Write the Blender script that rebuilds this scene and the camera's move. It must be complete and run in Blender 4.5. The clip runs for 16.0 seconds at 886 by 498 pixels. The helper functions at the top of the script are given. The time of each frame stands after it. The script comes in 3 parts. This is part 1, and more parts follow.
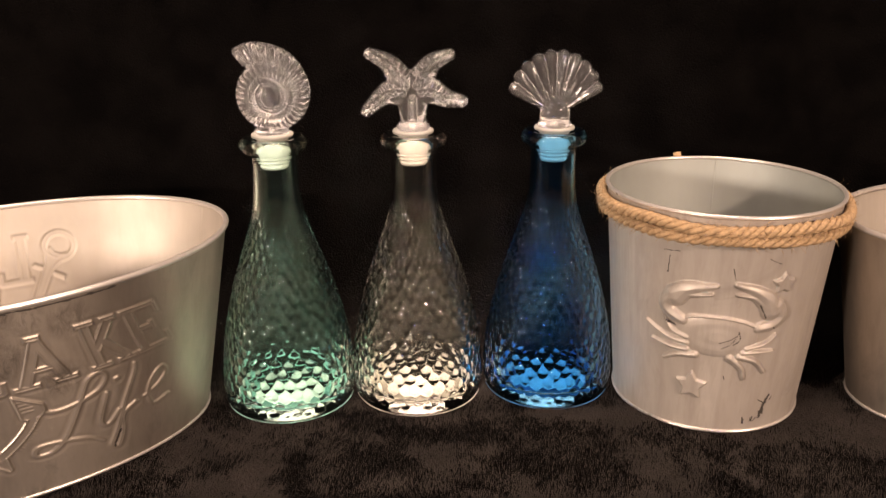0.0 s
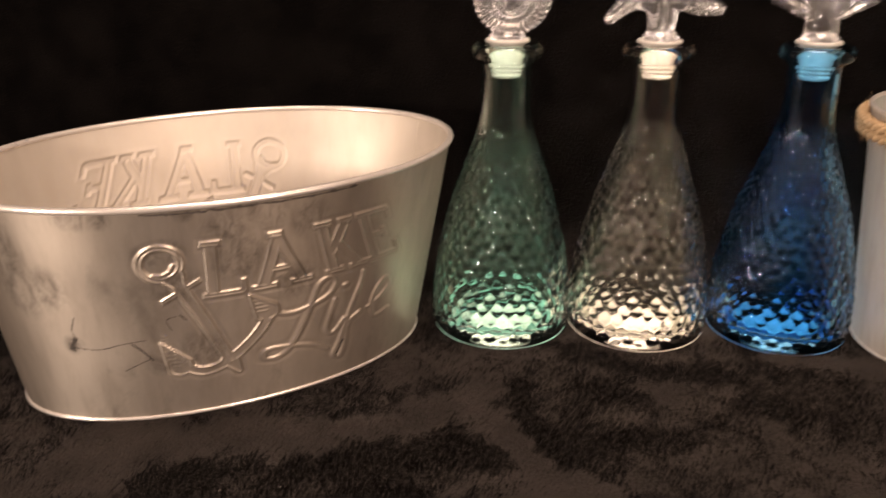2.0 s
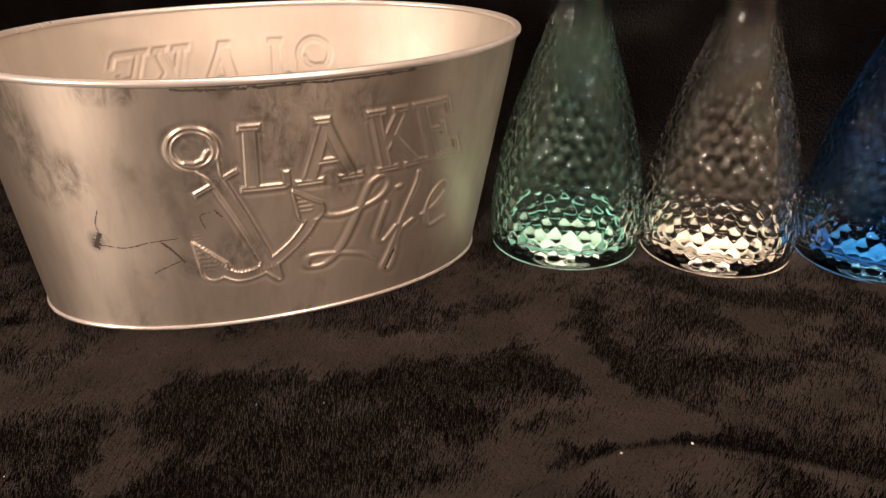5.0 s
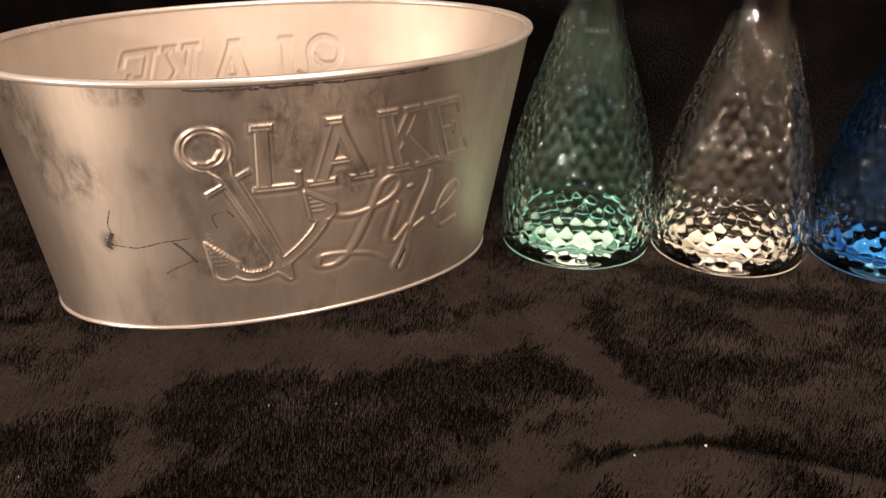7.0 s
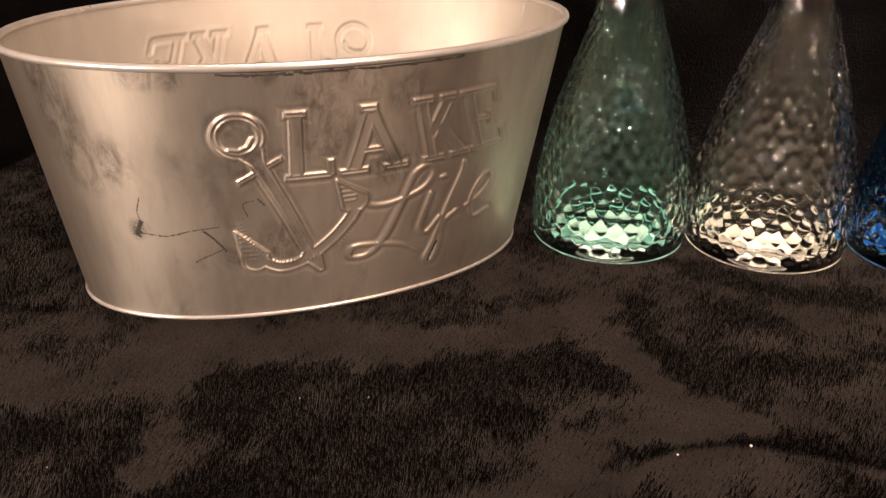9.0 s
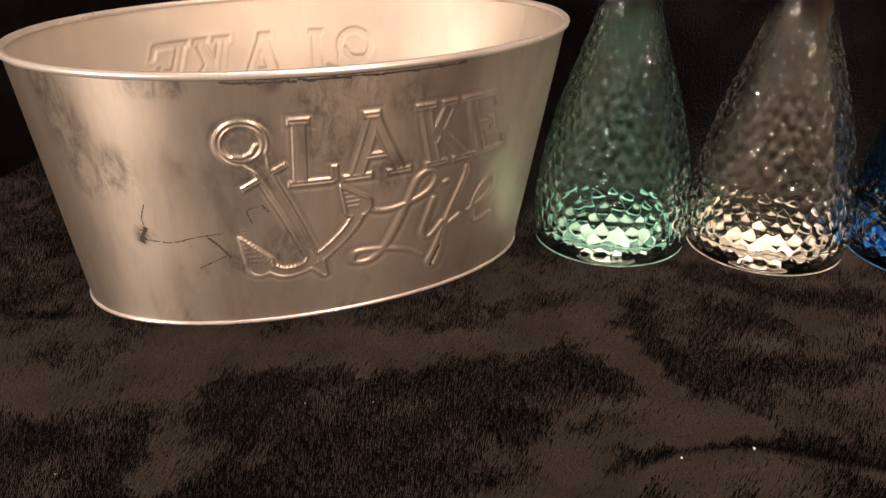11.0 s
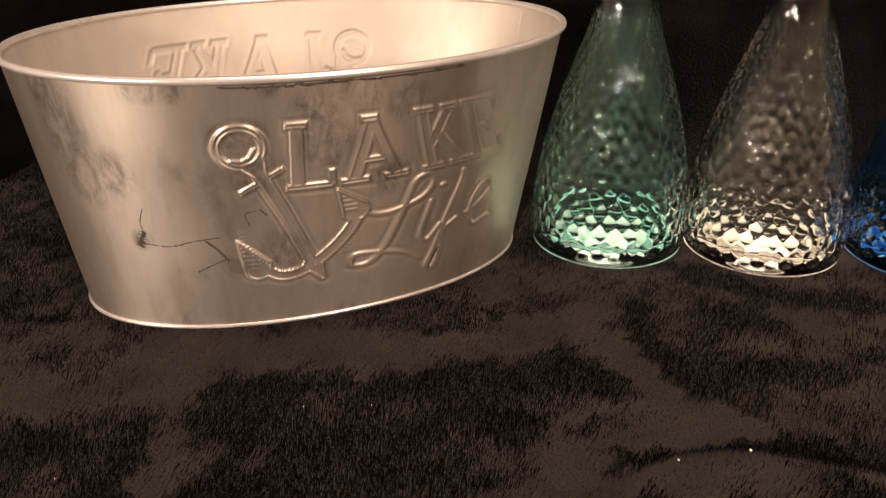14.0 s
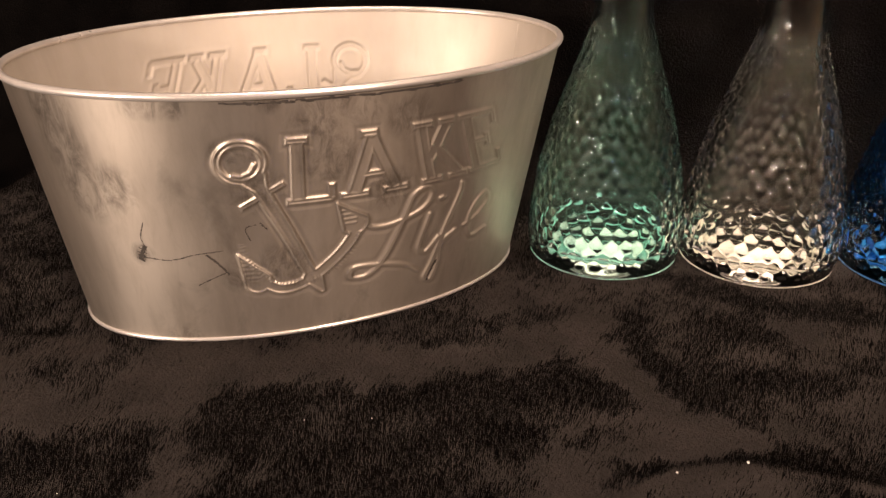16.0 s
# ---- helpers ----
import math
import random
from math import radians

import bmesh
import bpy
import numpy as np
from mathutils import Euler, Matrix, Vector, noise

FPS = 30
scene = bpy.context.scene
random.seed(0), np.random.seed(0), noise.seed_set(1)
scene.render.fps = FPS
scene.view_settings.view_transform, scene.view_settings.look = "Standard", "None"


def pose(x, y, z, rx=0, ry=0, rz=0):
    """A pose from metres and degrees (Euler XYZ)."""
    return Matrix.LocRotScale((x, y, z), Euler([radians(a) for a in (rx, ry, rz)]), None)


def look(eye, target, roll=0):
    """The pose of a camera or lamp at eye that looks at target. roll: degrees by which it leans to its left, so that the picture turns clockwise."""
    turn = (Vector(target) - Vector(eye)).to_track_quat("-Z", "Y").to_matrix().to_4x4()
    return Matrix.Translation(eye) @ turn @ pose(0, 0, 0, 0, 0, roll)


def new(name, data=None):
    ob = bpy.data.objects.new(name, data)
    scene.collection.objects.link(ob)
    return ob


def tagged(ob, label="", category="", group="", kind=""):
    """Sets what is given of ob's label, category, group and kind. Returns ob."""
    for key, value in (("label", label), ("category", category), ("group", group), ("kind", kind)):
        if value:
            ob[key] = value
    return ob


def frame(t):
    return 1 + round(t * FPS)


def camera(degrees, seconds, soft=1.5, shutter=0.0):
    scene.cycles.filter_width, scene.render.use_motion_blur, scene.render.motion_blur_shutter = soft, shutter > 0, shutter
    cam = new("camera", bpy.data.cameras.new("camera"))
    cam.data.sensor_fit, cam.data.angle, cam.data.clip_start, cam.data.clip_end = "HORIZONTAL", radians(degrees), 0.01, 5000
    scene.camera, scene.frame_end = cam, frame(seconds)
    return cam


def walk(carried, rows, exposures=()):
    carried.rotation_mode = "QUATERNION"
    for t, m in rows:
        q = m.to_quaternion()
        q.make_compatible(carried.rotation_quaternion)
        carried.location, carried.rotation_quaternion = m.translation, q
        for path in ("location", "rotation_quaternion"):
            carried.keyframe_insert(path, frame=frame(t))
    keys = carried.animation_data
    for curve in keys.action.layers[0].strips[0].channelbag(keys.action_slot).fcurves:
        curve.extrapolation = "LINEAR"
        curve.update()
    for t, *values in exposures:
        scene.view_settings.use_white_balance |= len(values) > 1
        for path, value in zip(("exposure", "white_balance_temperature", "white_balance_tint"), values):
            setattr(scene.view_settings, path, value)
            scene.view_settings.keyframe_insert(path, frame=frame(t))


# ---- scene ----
cam = camera(55.32, 16.0, 1.5, 0.5)
EXPOSURES = ()
# seconds, eye, yaw, pitch, roll
ROWS = [
    (0.0, -0.0000, 0.0000, 0.3150, 0.00, -19.69, -0.49),
    (0.5, 0.0009, 0.0016, 0.3130, 0.17, -19.88, -0.61),
    (1.0, -0.0044, 0.0098, 0.3043, 1.50, -20.50, -0.62),
    (1.5, -0.0537, 0.0148, 0.2893, 4.00, -21.15, 0.13),
    (2.0, -0.0836, 0.0183, 0.2731, 7.54, -21.88, -0.00),
    (2.5, -0.0977, 0.0384, 0.2545, 9.87, -24.24, -0.15),
    (3.0, -0.0952, 0.0524, 0.2268, 10.77, -24.78, -0.26),
    (3.5, -0.1015, 0.0541, 0.2238, 10.19, -24.94, 0.38),
    (4.0, -0.1029, 0.0547, 0.2232, 9.98, -24.67, 0.56),
    (6.5, -0.1075, 0.0546, 0.2276, 10.05, -25.08, 0.46),
    (7.0, -0.1075, 0.0560, 0.2268, 10.48, -25.13, 0.40),
    (7.5, -0.1137, 0.0566, 0.2257, 10.48, -25.05, 0.58),
    (8.0, -0.1172, 0.0583, 0.2268, 10.64, -25.21, 0.70),
    (8.5, -0.1184, 0.0603, 0.2252, 10.92, -25.48, 0.74),
    (9.0, -0.1185, 0.0617, 0.2210, 11.53, -25.45, 0.57),
    (11.5, -0.1214, 0.0600, 0.2244, 11.36, -25.40, 0.26),
    (12.0, -0.1219, 0.0602, 0.2247, 11.27, -25.43, 0.32),
    (12.5, -0.1210, 0.0607, 0.2248, 11.35, -25.58, 0.28),
    (13.0, -0.1216, 0.0613, 0.2238, 11.31, -25.56, 0.35),
    (13.5, -0.1221, 0.0601, 0.2257, 11.17, -25.58, 0.34),
    (14.0, -0.1197, 0.0599, 0.2260, 11.36, -25.46, 0.12),
    (14.5, -0.1194, 0.0580, 0.2254, 11.22, -25.07, 0.04),
    (15.0, -0.1207, 0.0560, 0.2285, 11.00, -24.82, 0.05),
    (15.5, -0.1210, 0.0574, 0.2283, 10.89, -24.90, 0.16),
    (16.0, -0.1225, 0.0582, 0.2308, 10.82, -25.10, 0.27),
]
walk(cam, [(t, pose(x, y, z, 0, 0, yaw) @ pose(0, 0, 0, 90 + pitch) @ pose(0, 0, 0, 0, 0, roll)) for t, x, y, z, yaw, pitch, roll in ROWS], EXPOSURES)

# ---- light and surroundings ----
world = bpy.data.worlds.new("room_air")
world.use_nodes = True
world.node_tree.nodes["Background"].inputs[0].default_value = (0.9, 0.75, 0.6, 1)
world.node_tree.nodes["Background"].inputs[1].default_value = 0.02
scene.world = world
# unseen lamps: two in front, overhead and blue ones added for sparkle: place, aim, size, watts, tint
FRONT_LAMPS = ((-0.82, -0.50, 0.34), (1.20, -0.95, 0.95))
OVERHEAD = (-0.05, 0.28, 1.56)
AIM = (-0.15, 0.5, 0.08)
BLUE_GLINT = (0.34, -0.75, 1.05)
for eye, aim, wide, watts, tint in ((FRONT_LAMPS[0], AIM, 0.11, 19.0, (1.0, 0.79, 0.66)), (FRONT_LAMPS[1], AIM, 0.14, 44.0, (1.0, 0.735, 0.575)), (OVERHEAD, (-0.05, 0.28, 0), 0.80, 25.0, (1.0, 0.76, 0.615)), (BLUE_GLINT, AIM, 0.05, 0.9, (0.10, 0.16, 1.0))):
    bulb = bpy.data.lights.new("bulb", "AREA")
    bulb.shape, bulb.size, bulb.energy, bulb.color = "DISK", wide, watts, tint
    new("bulb", bulb).matrix_world = look(eye, aim)


# ---- materials ----
def nodes_of(name):
    m = bpy.data.materials.new(name)
    m.use_nodes = True
    return m, m.node_tree.nodes, m.node_tree.links, m.node_tree.nodes["Principled BSDF"]


def ramp(nodes, links, source, stops):
    r = nodes.new("ShaderNodeValToRGB")
    while len(r.color_ramp.elements) < len(stops):
        r.color_ramp.elements.new(0.5)
    for e, (at, c) in zip(r.color_ramp.elements, stops):
        e.position, e.color = at, (c, c, c, 1) if isinstance(c, (int, float)) else (*c, 1)
    links.new(source, r.inputs[0])
    return r.outputs[0]


def noise_of(nodes, links, scale, detail=4.0, stretch=(1, 1, 1), rough=0.55, distort=0.0):
    c = nodes.new("ShaderNodeTexCoord")
    mp = nodes.new("ShaderNodeMapping")
    mp.inputs["Scale"].default_value = stretch
    n = nodes.new("ShaderNodeTexNoise")
    n.inputs["Scale"].default_value, n.inputs["Detail"].default_value = scale, detail
    n.inputs["Roughness"].default_value, n.inputs["Distortion"].default_value = rough, distort
    links.new(c.outputs["Object"], mp.inputs[0])
    links.new(mp.outputs[0], n.inputs["Vector"])
    return n.outputs["Fac"]


def mixed(nodes, links, fac, a, b):
    m = nodes.new("ShaderNodeMix")
    m.data_type = "RGBA"
    for value, socket in ((fac, m.inputs[0]), (a, m.inputs[6]), (b, m.inputs[7])):
        if hasattr(value, "links"):
            links.new(value, socket)
        else:
            socket.default_value = value if isinstance(value, float) else (*value, 1)
    return m.outputs[2]


def bump(nodes, links, bsdf, height, strength, distance):
    b = nodes.new("ShaderNodeBump")
    b.inputs["Strength"].default_value, b.inputs["Distance"].default_value = strength, distance
    links.new(height, b.inputs["Height"])
    links.new(b.outputs[0], bsdf.inputs["Normal"])


def zinc(name, base, dirt, metal, rough, mark=0.5, lines=60, brushed=0.0, stains=()):
    """Galvanized sheet: brushed streaks, cloudy patches, rubbed stains (place, reach) and a brushed gloss that runs up and down."""
    m, n, l, b = nodes_of(name)
    cloud = noise_of(n, l, 14, 5)
    streak = noise_of(n, l, lines, 4, (1, 1, 0.07))
    col = mixed(n, l, ramp(n, l, cloud, ((0.3, 0.0), (0.7, 1.0))), base, tuple(c * 0.78 for c in base))
    col = mixed(n, l, ramp(n, l, streak, ((0.45, 0.0), (0.75, 0.6))), col, dirt)
    blot = noise_of(n, l, 24, 6, (1, 1, 0.55), 0.62, 0.9)
    col = mixed(n, l, ramp(n, l, blot, ((0.57, 0.0), (0.70, mark))), col, tuple(c * 0.4 for c in dirt))
    wipe = noise_of(n, l, 16, 6, (1.0, 1.0, 0.35), 0.65, 0.4)
    col = mixed(n, l, ramp(n, l, wipe, ((0.40, 0.0), (0.64, 0.75))), col, tuple(0.5 * (c + e) for c, e in zip(base, dirt)))
    tone = noise_of(n, l, 150, 5, (1, 1, 0.16), 0.7, 0.5)
    col = mixed(n, l, ramp(n, l, tone, ((0.46, 0.0), (0.70, 0.35))), col, tuple(c * 1.1 for c in dirt))
    if stains:
        c = n.new("ShaderNodeTexCoord")
        total = None
        for place, reach in stains:
            d = n.new("ShaderNodeVectorMath")
            d.operation = "DISTANCE"
            d.inputs[1].default_value = place
            l.new(c.outputs["Object"], d.inputs[0])
            spot = n.new("ShaderNodeMapRange")
            spot.inputs["From Min"].default_value, spot.inputs["From Max"].default_value = reach, 0.0
            l.new(d.outputs["Value"], spot.inputs["Value"])
            if total is not None:
                top = n.new("ShaderNodeMath")
                top.operation = "MAXIMUM"
                l.new(total, top.inputs[0])
                l.new(spot.outputs[0], top.inputs[1])
                total = top.outputs[0]
            else:
                total = spot.outputs[0]
        rag = noise_of(n, l, 150, 8, (1, 1, 0.4), 0.76, 0.8)
        both = n.new("ShaderNodeMath")
        both.operation = "MULTIPLY"
        l.new(ramp(n, l, rag, ((0.40, 0.0), (0.62, 1.0))), both.inputs[0])
        l.new(ramp(n, l, total, ((0.05, 0.0), (0.6, 1.0))), both.inputs[1])
        l.new(both.outputs[0], (mask := n.new("ShaderNodeMath")).inputs[0])
        mask.operation, mask.inputs[1].default_value = "MULTIPLY", 0.62
        col = mixed(n, l, mask.outputs[0], col, tuple(c * 0.22 for c in dirt))
    l.new(col, b.inputs["Base Color"])
    b.inputs["Metallic"].default_value = metal
    l.new(ramp(n, l, cloud, ((0.25, rough - 0.06), (0.75, rough + 0.08))), b.inputs["Roughness"])
    if brushed:
        tangent = n.new("ShaderNodeTangent")
        tangent.direction_type, tangent.axis = "RADIAL", "Z"
        l.new(tangent.outputs[0], b.inputs["Tangent"])
        b.inputs["Anisotropic"].default_value, b.inputs["Anisotropic Rotation"].default_value = brushed, 0.25
    bump(n, l, b, noise_of(n, l, 220, 3, (1, 1, 0.3)), 0.12, 0.0006)
    return m


def glass(name, colour, ior=1.5, clear=1.0, rough=0.0):
    m, n, l, b = nodes_of(name)
    b.inputs["Base Color"].default_value = (*colour, 1)
    b.inputs["Transmission Weight"].default_value = clear
    b.inputs["Roughness"].default_value = rough
    b.inputs["IOR"].default_value = ior
    bump(n, l, b, noise_of(n, l, 90, 2), 0.05, 0.0008)
    return m


def plain(name, colour, rough, grain=0.15, scale=80, relief=0.1):
    m, n, l, b = nodes_of(name)
    f = noise_of(n, l, scale, 5)
    l.new(mixed(n, l, ramp(n, l, f, ((0.3, 0.0), (0.7, 1.0))), colour, tuple(c * (1 - grain) for c in colour)), b.inputs["Base Color"])
    b.inputs["Roughness"].default_value = rough
    bump(n, l, b, f, relief, 0.001)
    return m


TUB_STAINS = (((-0.133, -0.051, 0.127), 0.018), ((-0.131, -0.051, 0.116), 0.018), ((-0.128, -0.052, 0.106), 0.017), ((-0.122, -0.053, 0.088), 0.021), ((-0.113, -0.062, 0.090), 0.018), ((-0.100, -0.081, 0.132), 0.008), ((-0.092, -0.085, 0.132), 0.009), ((-0.084, -0.089, 0.132), 0.008), ((-0.045, -0.102, 0.134), 0.008), ((-0.028, -0.104, 0.132), 0.008), ((-0.014, -0.106, 0.132), 0.010), ((-0.103, -0.061, 0.055), 0.008), ((-0.039, -0.083, 0.046), 0.018), ((-0.060, -0.077, 0.042), 0.013), ((-0.051, -0.091, 0.090), 0.016), ((-0.018, -0.099, 0.104), 0.021), ((-0.024, -0.103, 0.123), 0.018), ((-0.002, -0.105, 0.127), 0.013), ((0.021, -0.102, 0.120), 0.016), ((-0.064, -0.091, 0.109), 0.010), ((-0.053, -0.095, 0.111), 0.010), ((0.043, -0.076, 0.025), 0.005), ((0.013, -0.094, 0.081), 0.016), ((-0.010, -0.076, 0.000), 0.010), ((-0.088, -0.058, 0.002), 0.013))
TUB_ZINC = zinc("brushed_galvanized_zinc", (0.625, 0.55, 0.465), (0.33, 0.275, 0.22), 0.93, 0.455, 0.45, 60, 0.55, TUB_STAINS)
TUB_INNER = zinc("dull_zinc_inside", (0.54, 0.485, 0.415), (0.41, 0.355, 0.29), 0.60, 0.60, 0.15, 90)
PAIL_ZINC = zinc("whitewashed_zinc", (0.50, 0.445, 0.385), (0.27, 0.225, 0.185), 0.3, 0.45, 0.4, 130)
RIM_ZINC = zinc("rolled_zinc_edge", (0.78, 0.72, 0.66), (0.5, 0.45, 0.4), 0.6, 0.30, 0.2)
GREEN = glass("sea_green_glass", (0.72, 0.915, 0.86), 1.5, 0.9990)
CLEAR = glass("clear_glass", (0.95, 0.95, 0.91), 1.5, 0.9996)
BLUE = glass("cobalt_blue_glass", (0.20, 0.51, 0.79), 1.5, 0.9996)
# cloudy tints of an added ring that brightens the glass base
BASE_GLOW = {m: glass("base_glow_" + m.name, c, 1.5, 0.72, 0.6) for m, c in ((GREEN, (0.50, 0.85, 0.76)), (CLEAR, (0.85, 0.82, 0.72)), (BLUE, (0.08, 0.30, 0.62)))}
CRYSTAL = glass("moulded_crystal_glass", (0.99, 0.965, 0.95), 1.5, 0.984, 0.12)
PLUG = plain("white_soft_plastic", (0.36, 0.34, 0.30), 0.45, 0.06)
PAIL_INNER = zinc("bare_zinc_lining", (0.42, 0.43, 0.39), (0.33, 0.335, 0.30), 0.45, 0.60, 0.1)
PAPER = plain("white_paper_label", (0.64, 0.60, 0.55), 0.7, 0.05)
JUTE = plain("jute_fibre", (0.48, 0.315, 0.165), 0.85, 0.45, 400, 0.5)
# unseen walls and ceiling, dark or pale to set what the glass mirrors
WALL = plain("dark_mirrored_wall", (0.07, 0.06, 0.052), 0.8, 0.1, 6)
SIDE = plain("pale_bounce_wall", (0.42, 0.34, 0.27), 0.8, 0.06, 6)
PANELLING = plain("brown_wood_panelling", (0.30, 0.175, 0.10), 0.6, 0.35, 7)
CEIL = plain("pale_bounce_ceiling", (0.50, 0.45, 0.41), 0.85, 0.04, 8)
SHADE = plain("white_lamp_enamel", (0.6, 0.56, 0.5), 0.6, 0.04, 8)
CARPET = plain("brown_floor_boards", (0.22, 0.14, 0.09), 0.5, 0.4, 9)
WOOD = plain("dark_table_wood", (0.12, 0.07, 0.04), 0.4, 0.4, 12)
INK = plain("black_scuff", (0.055, 0.045, 0.037), 0.6, 0.3)


def plush(name, root, tip, sheen, gloss):
    m, n, l, b = nodes_of(name)
    f = noise_of(n, l, 30, 5)
    fine = noise_of(n, l, 700, 2)
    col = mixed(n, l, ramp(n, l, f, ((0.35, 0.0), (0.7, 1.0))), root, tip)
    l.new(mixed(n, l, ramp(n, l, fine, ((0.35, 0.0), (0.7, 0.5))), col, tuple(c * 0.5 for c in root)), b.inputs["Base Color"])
    b.inputs["Roughness"].default_value = 0.75
    b.inputs["Specular IOR Level"].default_value = gloss
    b.inputs["Sheen Weight"].default_value = sheen
    b.inputs["Sheen Roughness"].default_value = 0.4
    b.inputs["Sheen Tint"].default_value = (0.6, 0.48, 0.4, 1)
    bump(n, l, b, fine, 0.6, 0.002)
    return m


# near-black cloth: shade between strands and on the hanging part is coloured in
PLUSH = plush("shade_black_plush", (0.0014, 0.0011, 0.0010), (0.0036, 0.0029, 0.0026), 0.0, 0.01)
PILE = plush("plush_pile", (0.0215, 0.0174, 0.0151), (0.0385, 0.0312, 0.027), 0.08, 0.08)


# ---- builders ----
def mesh_of(name, verts, faces, material, smooth=True):
    me = bpy.data.meshes.new(name)
    verts = np.asarray(verts, dtype=np.float32)
    faces = np.asarray(faces, dtype=np.int32)
    k = faces.shape[1]
    me.vertices.add(len(verts))
    me.vertices.foreach_set("co", verts.ravel())
    me.loops.add(faces.size)
    me.loops.foreach_set("vertex_index", faces.ravel())
    me.polygons.add(len(faces))
    me.polygons.foreach_set("loop_start", np.arange(0, faces.size, k, dtype=np.int32))
    me.update(calc_edges=True)
    me.materials.append(material)
    if smooth:
        me.polygons.foreach_set("use_smooth", np.ones(len(faces), dtype=bool))
    return me


def part(name, data, parent, label=""):
    ob = new(name, data)
    ob.parent = parent
    return tagged(ob, label) if label else ob


def from_bm(name, bm, material, smooth=True):
    me = bpy.data.meshes.new(name)
    bmesh.ops.recalc_face_normals(bm, faces=bm.faces)
    bm.to_mesh(me)
    bm.free()
    me.materials.append(material)
    if smooth:
        me.polygons.foreach_set("use_smooth", [True] * len(me.polygons))
    return me


def thing(name, place, label, category, group="", turn=0.0):
    ob = new(name)
    ob.empty_display_size = 0.02
    ob.matrix_world = pose(*place, 0, 0, turn)
    return tagged(ob, label, category, group)


def grid_faces(rows, cols, wrap, start=0, flip=False):
    i, j = np.meshgrid(np.arange(rows - 1), np.arange(cols if wrap else cols - 1), indexing="ij")
    a, b = i * cols + j, i * cols + (j + 1) % cols
    f = np.stack([a, b, b + cols, a + cols], -1).reshape(-1, 4) + start
    return f[:, ::-1] if flip else f


def lathe(name, profile, material, n=64, closed=False):
    """Turns a profile of (radius, height) round the z axis; closed joins its two ends."""
    pr = list(profile) + ([profile[0]] if closed else [])
    a = np.linspace(0, 2 * np.pi, n, endpoint=False)
    v = [np.stack([r * np.cos(a), r * np.sin(a), np.full(n, z)], -1) for r, z in pr]
    return mesh_of(name, np.concatenate(v), grid_faces(len(pr), n, True), material)


def catmull(points, steps=8):
    p = [Vector((*q, 0)) if len(q) == 2 else Vector(q) for q in points]
    p = [p[0] * 2 - p[1]] + p + [p[-1] * 2 - p[-2]]
    out = []
    for i in range(1, len(p) - 2):
        for k in range(steps):
            t = k / steps
            out.append(0.5 * (2 * p[i] + (p[i + 1] - p[i - 1]) * t + (2 * p[i - 1] - 5 * p[i] + 4 * p[i + 1] - p[i + 2]) * t * t
                              + (3 * p[i] - p[i - 1] - 3 * p[i + 1] + p[i + 2]) * t ** 3))
    return out + [p[-2]]


def near(u, v, line, width, end=None):
    """Signed distance (inside: minus) from a stroke whose half width goes from width to end."""
    d = np.full(u.shape, 1e3)
    count = max(1, len(line) - 1)
    for k in range(count):
        (ax, ay), (bx, by) = line[k][:2], line[min(k + 1, len(line) - 1)][:2]
        dx, dy = bx - ax, by - ay
        t = np.clip(((u - ax) * dx + (v - ay) * dy) / (dx * dx + dy * dy + 1e-9), 0, 1)
        w = width + ((end if end is not None else width) - width) * (k + t) / count
        d = np.minimum(d, np.hypot(u - ax - t * dx, v - ay - t * dy) - w)
    return d


def slab(u, v, line, width):
    """Signed distance from a straight bar with square ends."""
    (ax, ay), (bx, by) = line
    long = math.hypot(bx - ax, by - ay)
    cx, cy = (bx - ax) / long, (by - ay) / long
    along = (u - ax) * cx + (v - ay) * cy
    across = np.abs((v - ay) * cx - (u - ax) * cy)
    return np.maximum(across - width, np.abs(along - long / 2) - long / 2 - 0.6)


def raised(d, soft):
    t = np.clip(0.5 - d / soft, 0, 1)
    return t * t * (3 - 2 * t)


def tube(name, points, radius, material, n=8):
    bm = bmesh.new()
    rings = []
    pts = [Vector(p) for p in points]
    for i, p in enumerate(pts):
        d = (pts[min(i + 1, len(pts) - 1)] - pts[max(i - 1, 0)]).normalized()
        u = d.orthogonal().normalized()
        if rings:
            u = (last - d * last.dot(d)).normalized()
        last = u
        w = d.cross(u)
        rings.append([bm.verts.new(p + radius * (u * math.cos(a) + w * math.sin(a))) for a in [2 * math.pi * k / n for k in range(n)]])
    for a, b in zip(rings, rings[1:]):
        for k in range(n):
            bm.faces.new((a[k], a[(k + 1) % n], b[(k + 1) % n], b[k]))
    bm.faces.new(rings[0]), bm.faces.new(rings[-1])
    return from_bm(name, bm, material)


# ---- structure: room, table, blanket ----
def box(name, lo, hi, material):
    bm = bmesh.new()
    bmesh.ops.create_cube(bm, size=1.0)
    for v in bm.verts:
        v.co = [lo[k] + (v.co[k] + 0.5) * (hi[k] - lo[k]) for k in range(3)]
    return new(name, from_bm(name, bm, material, False))


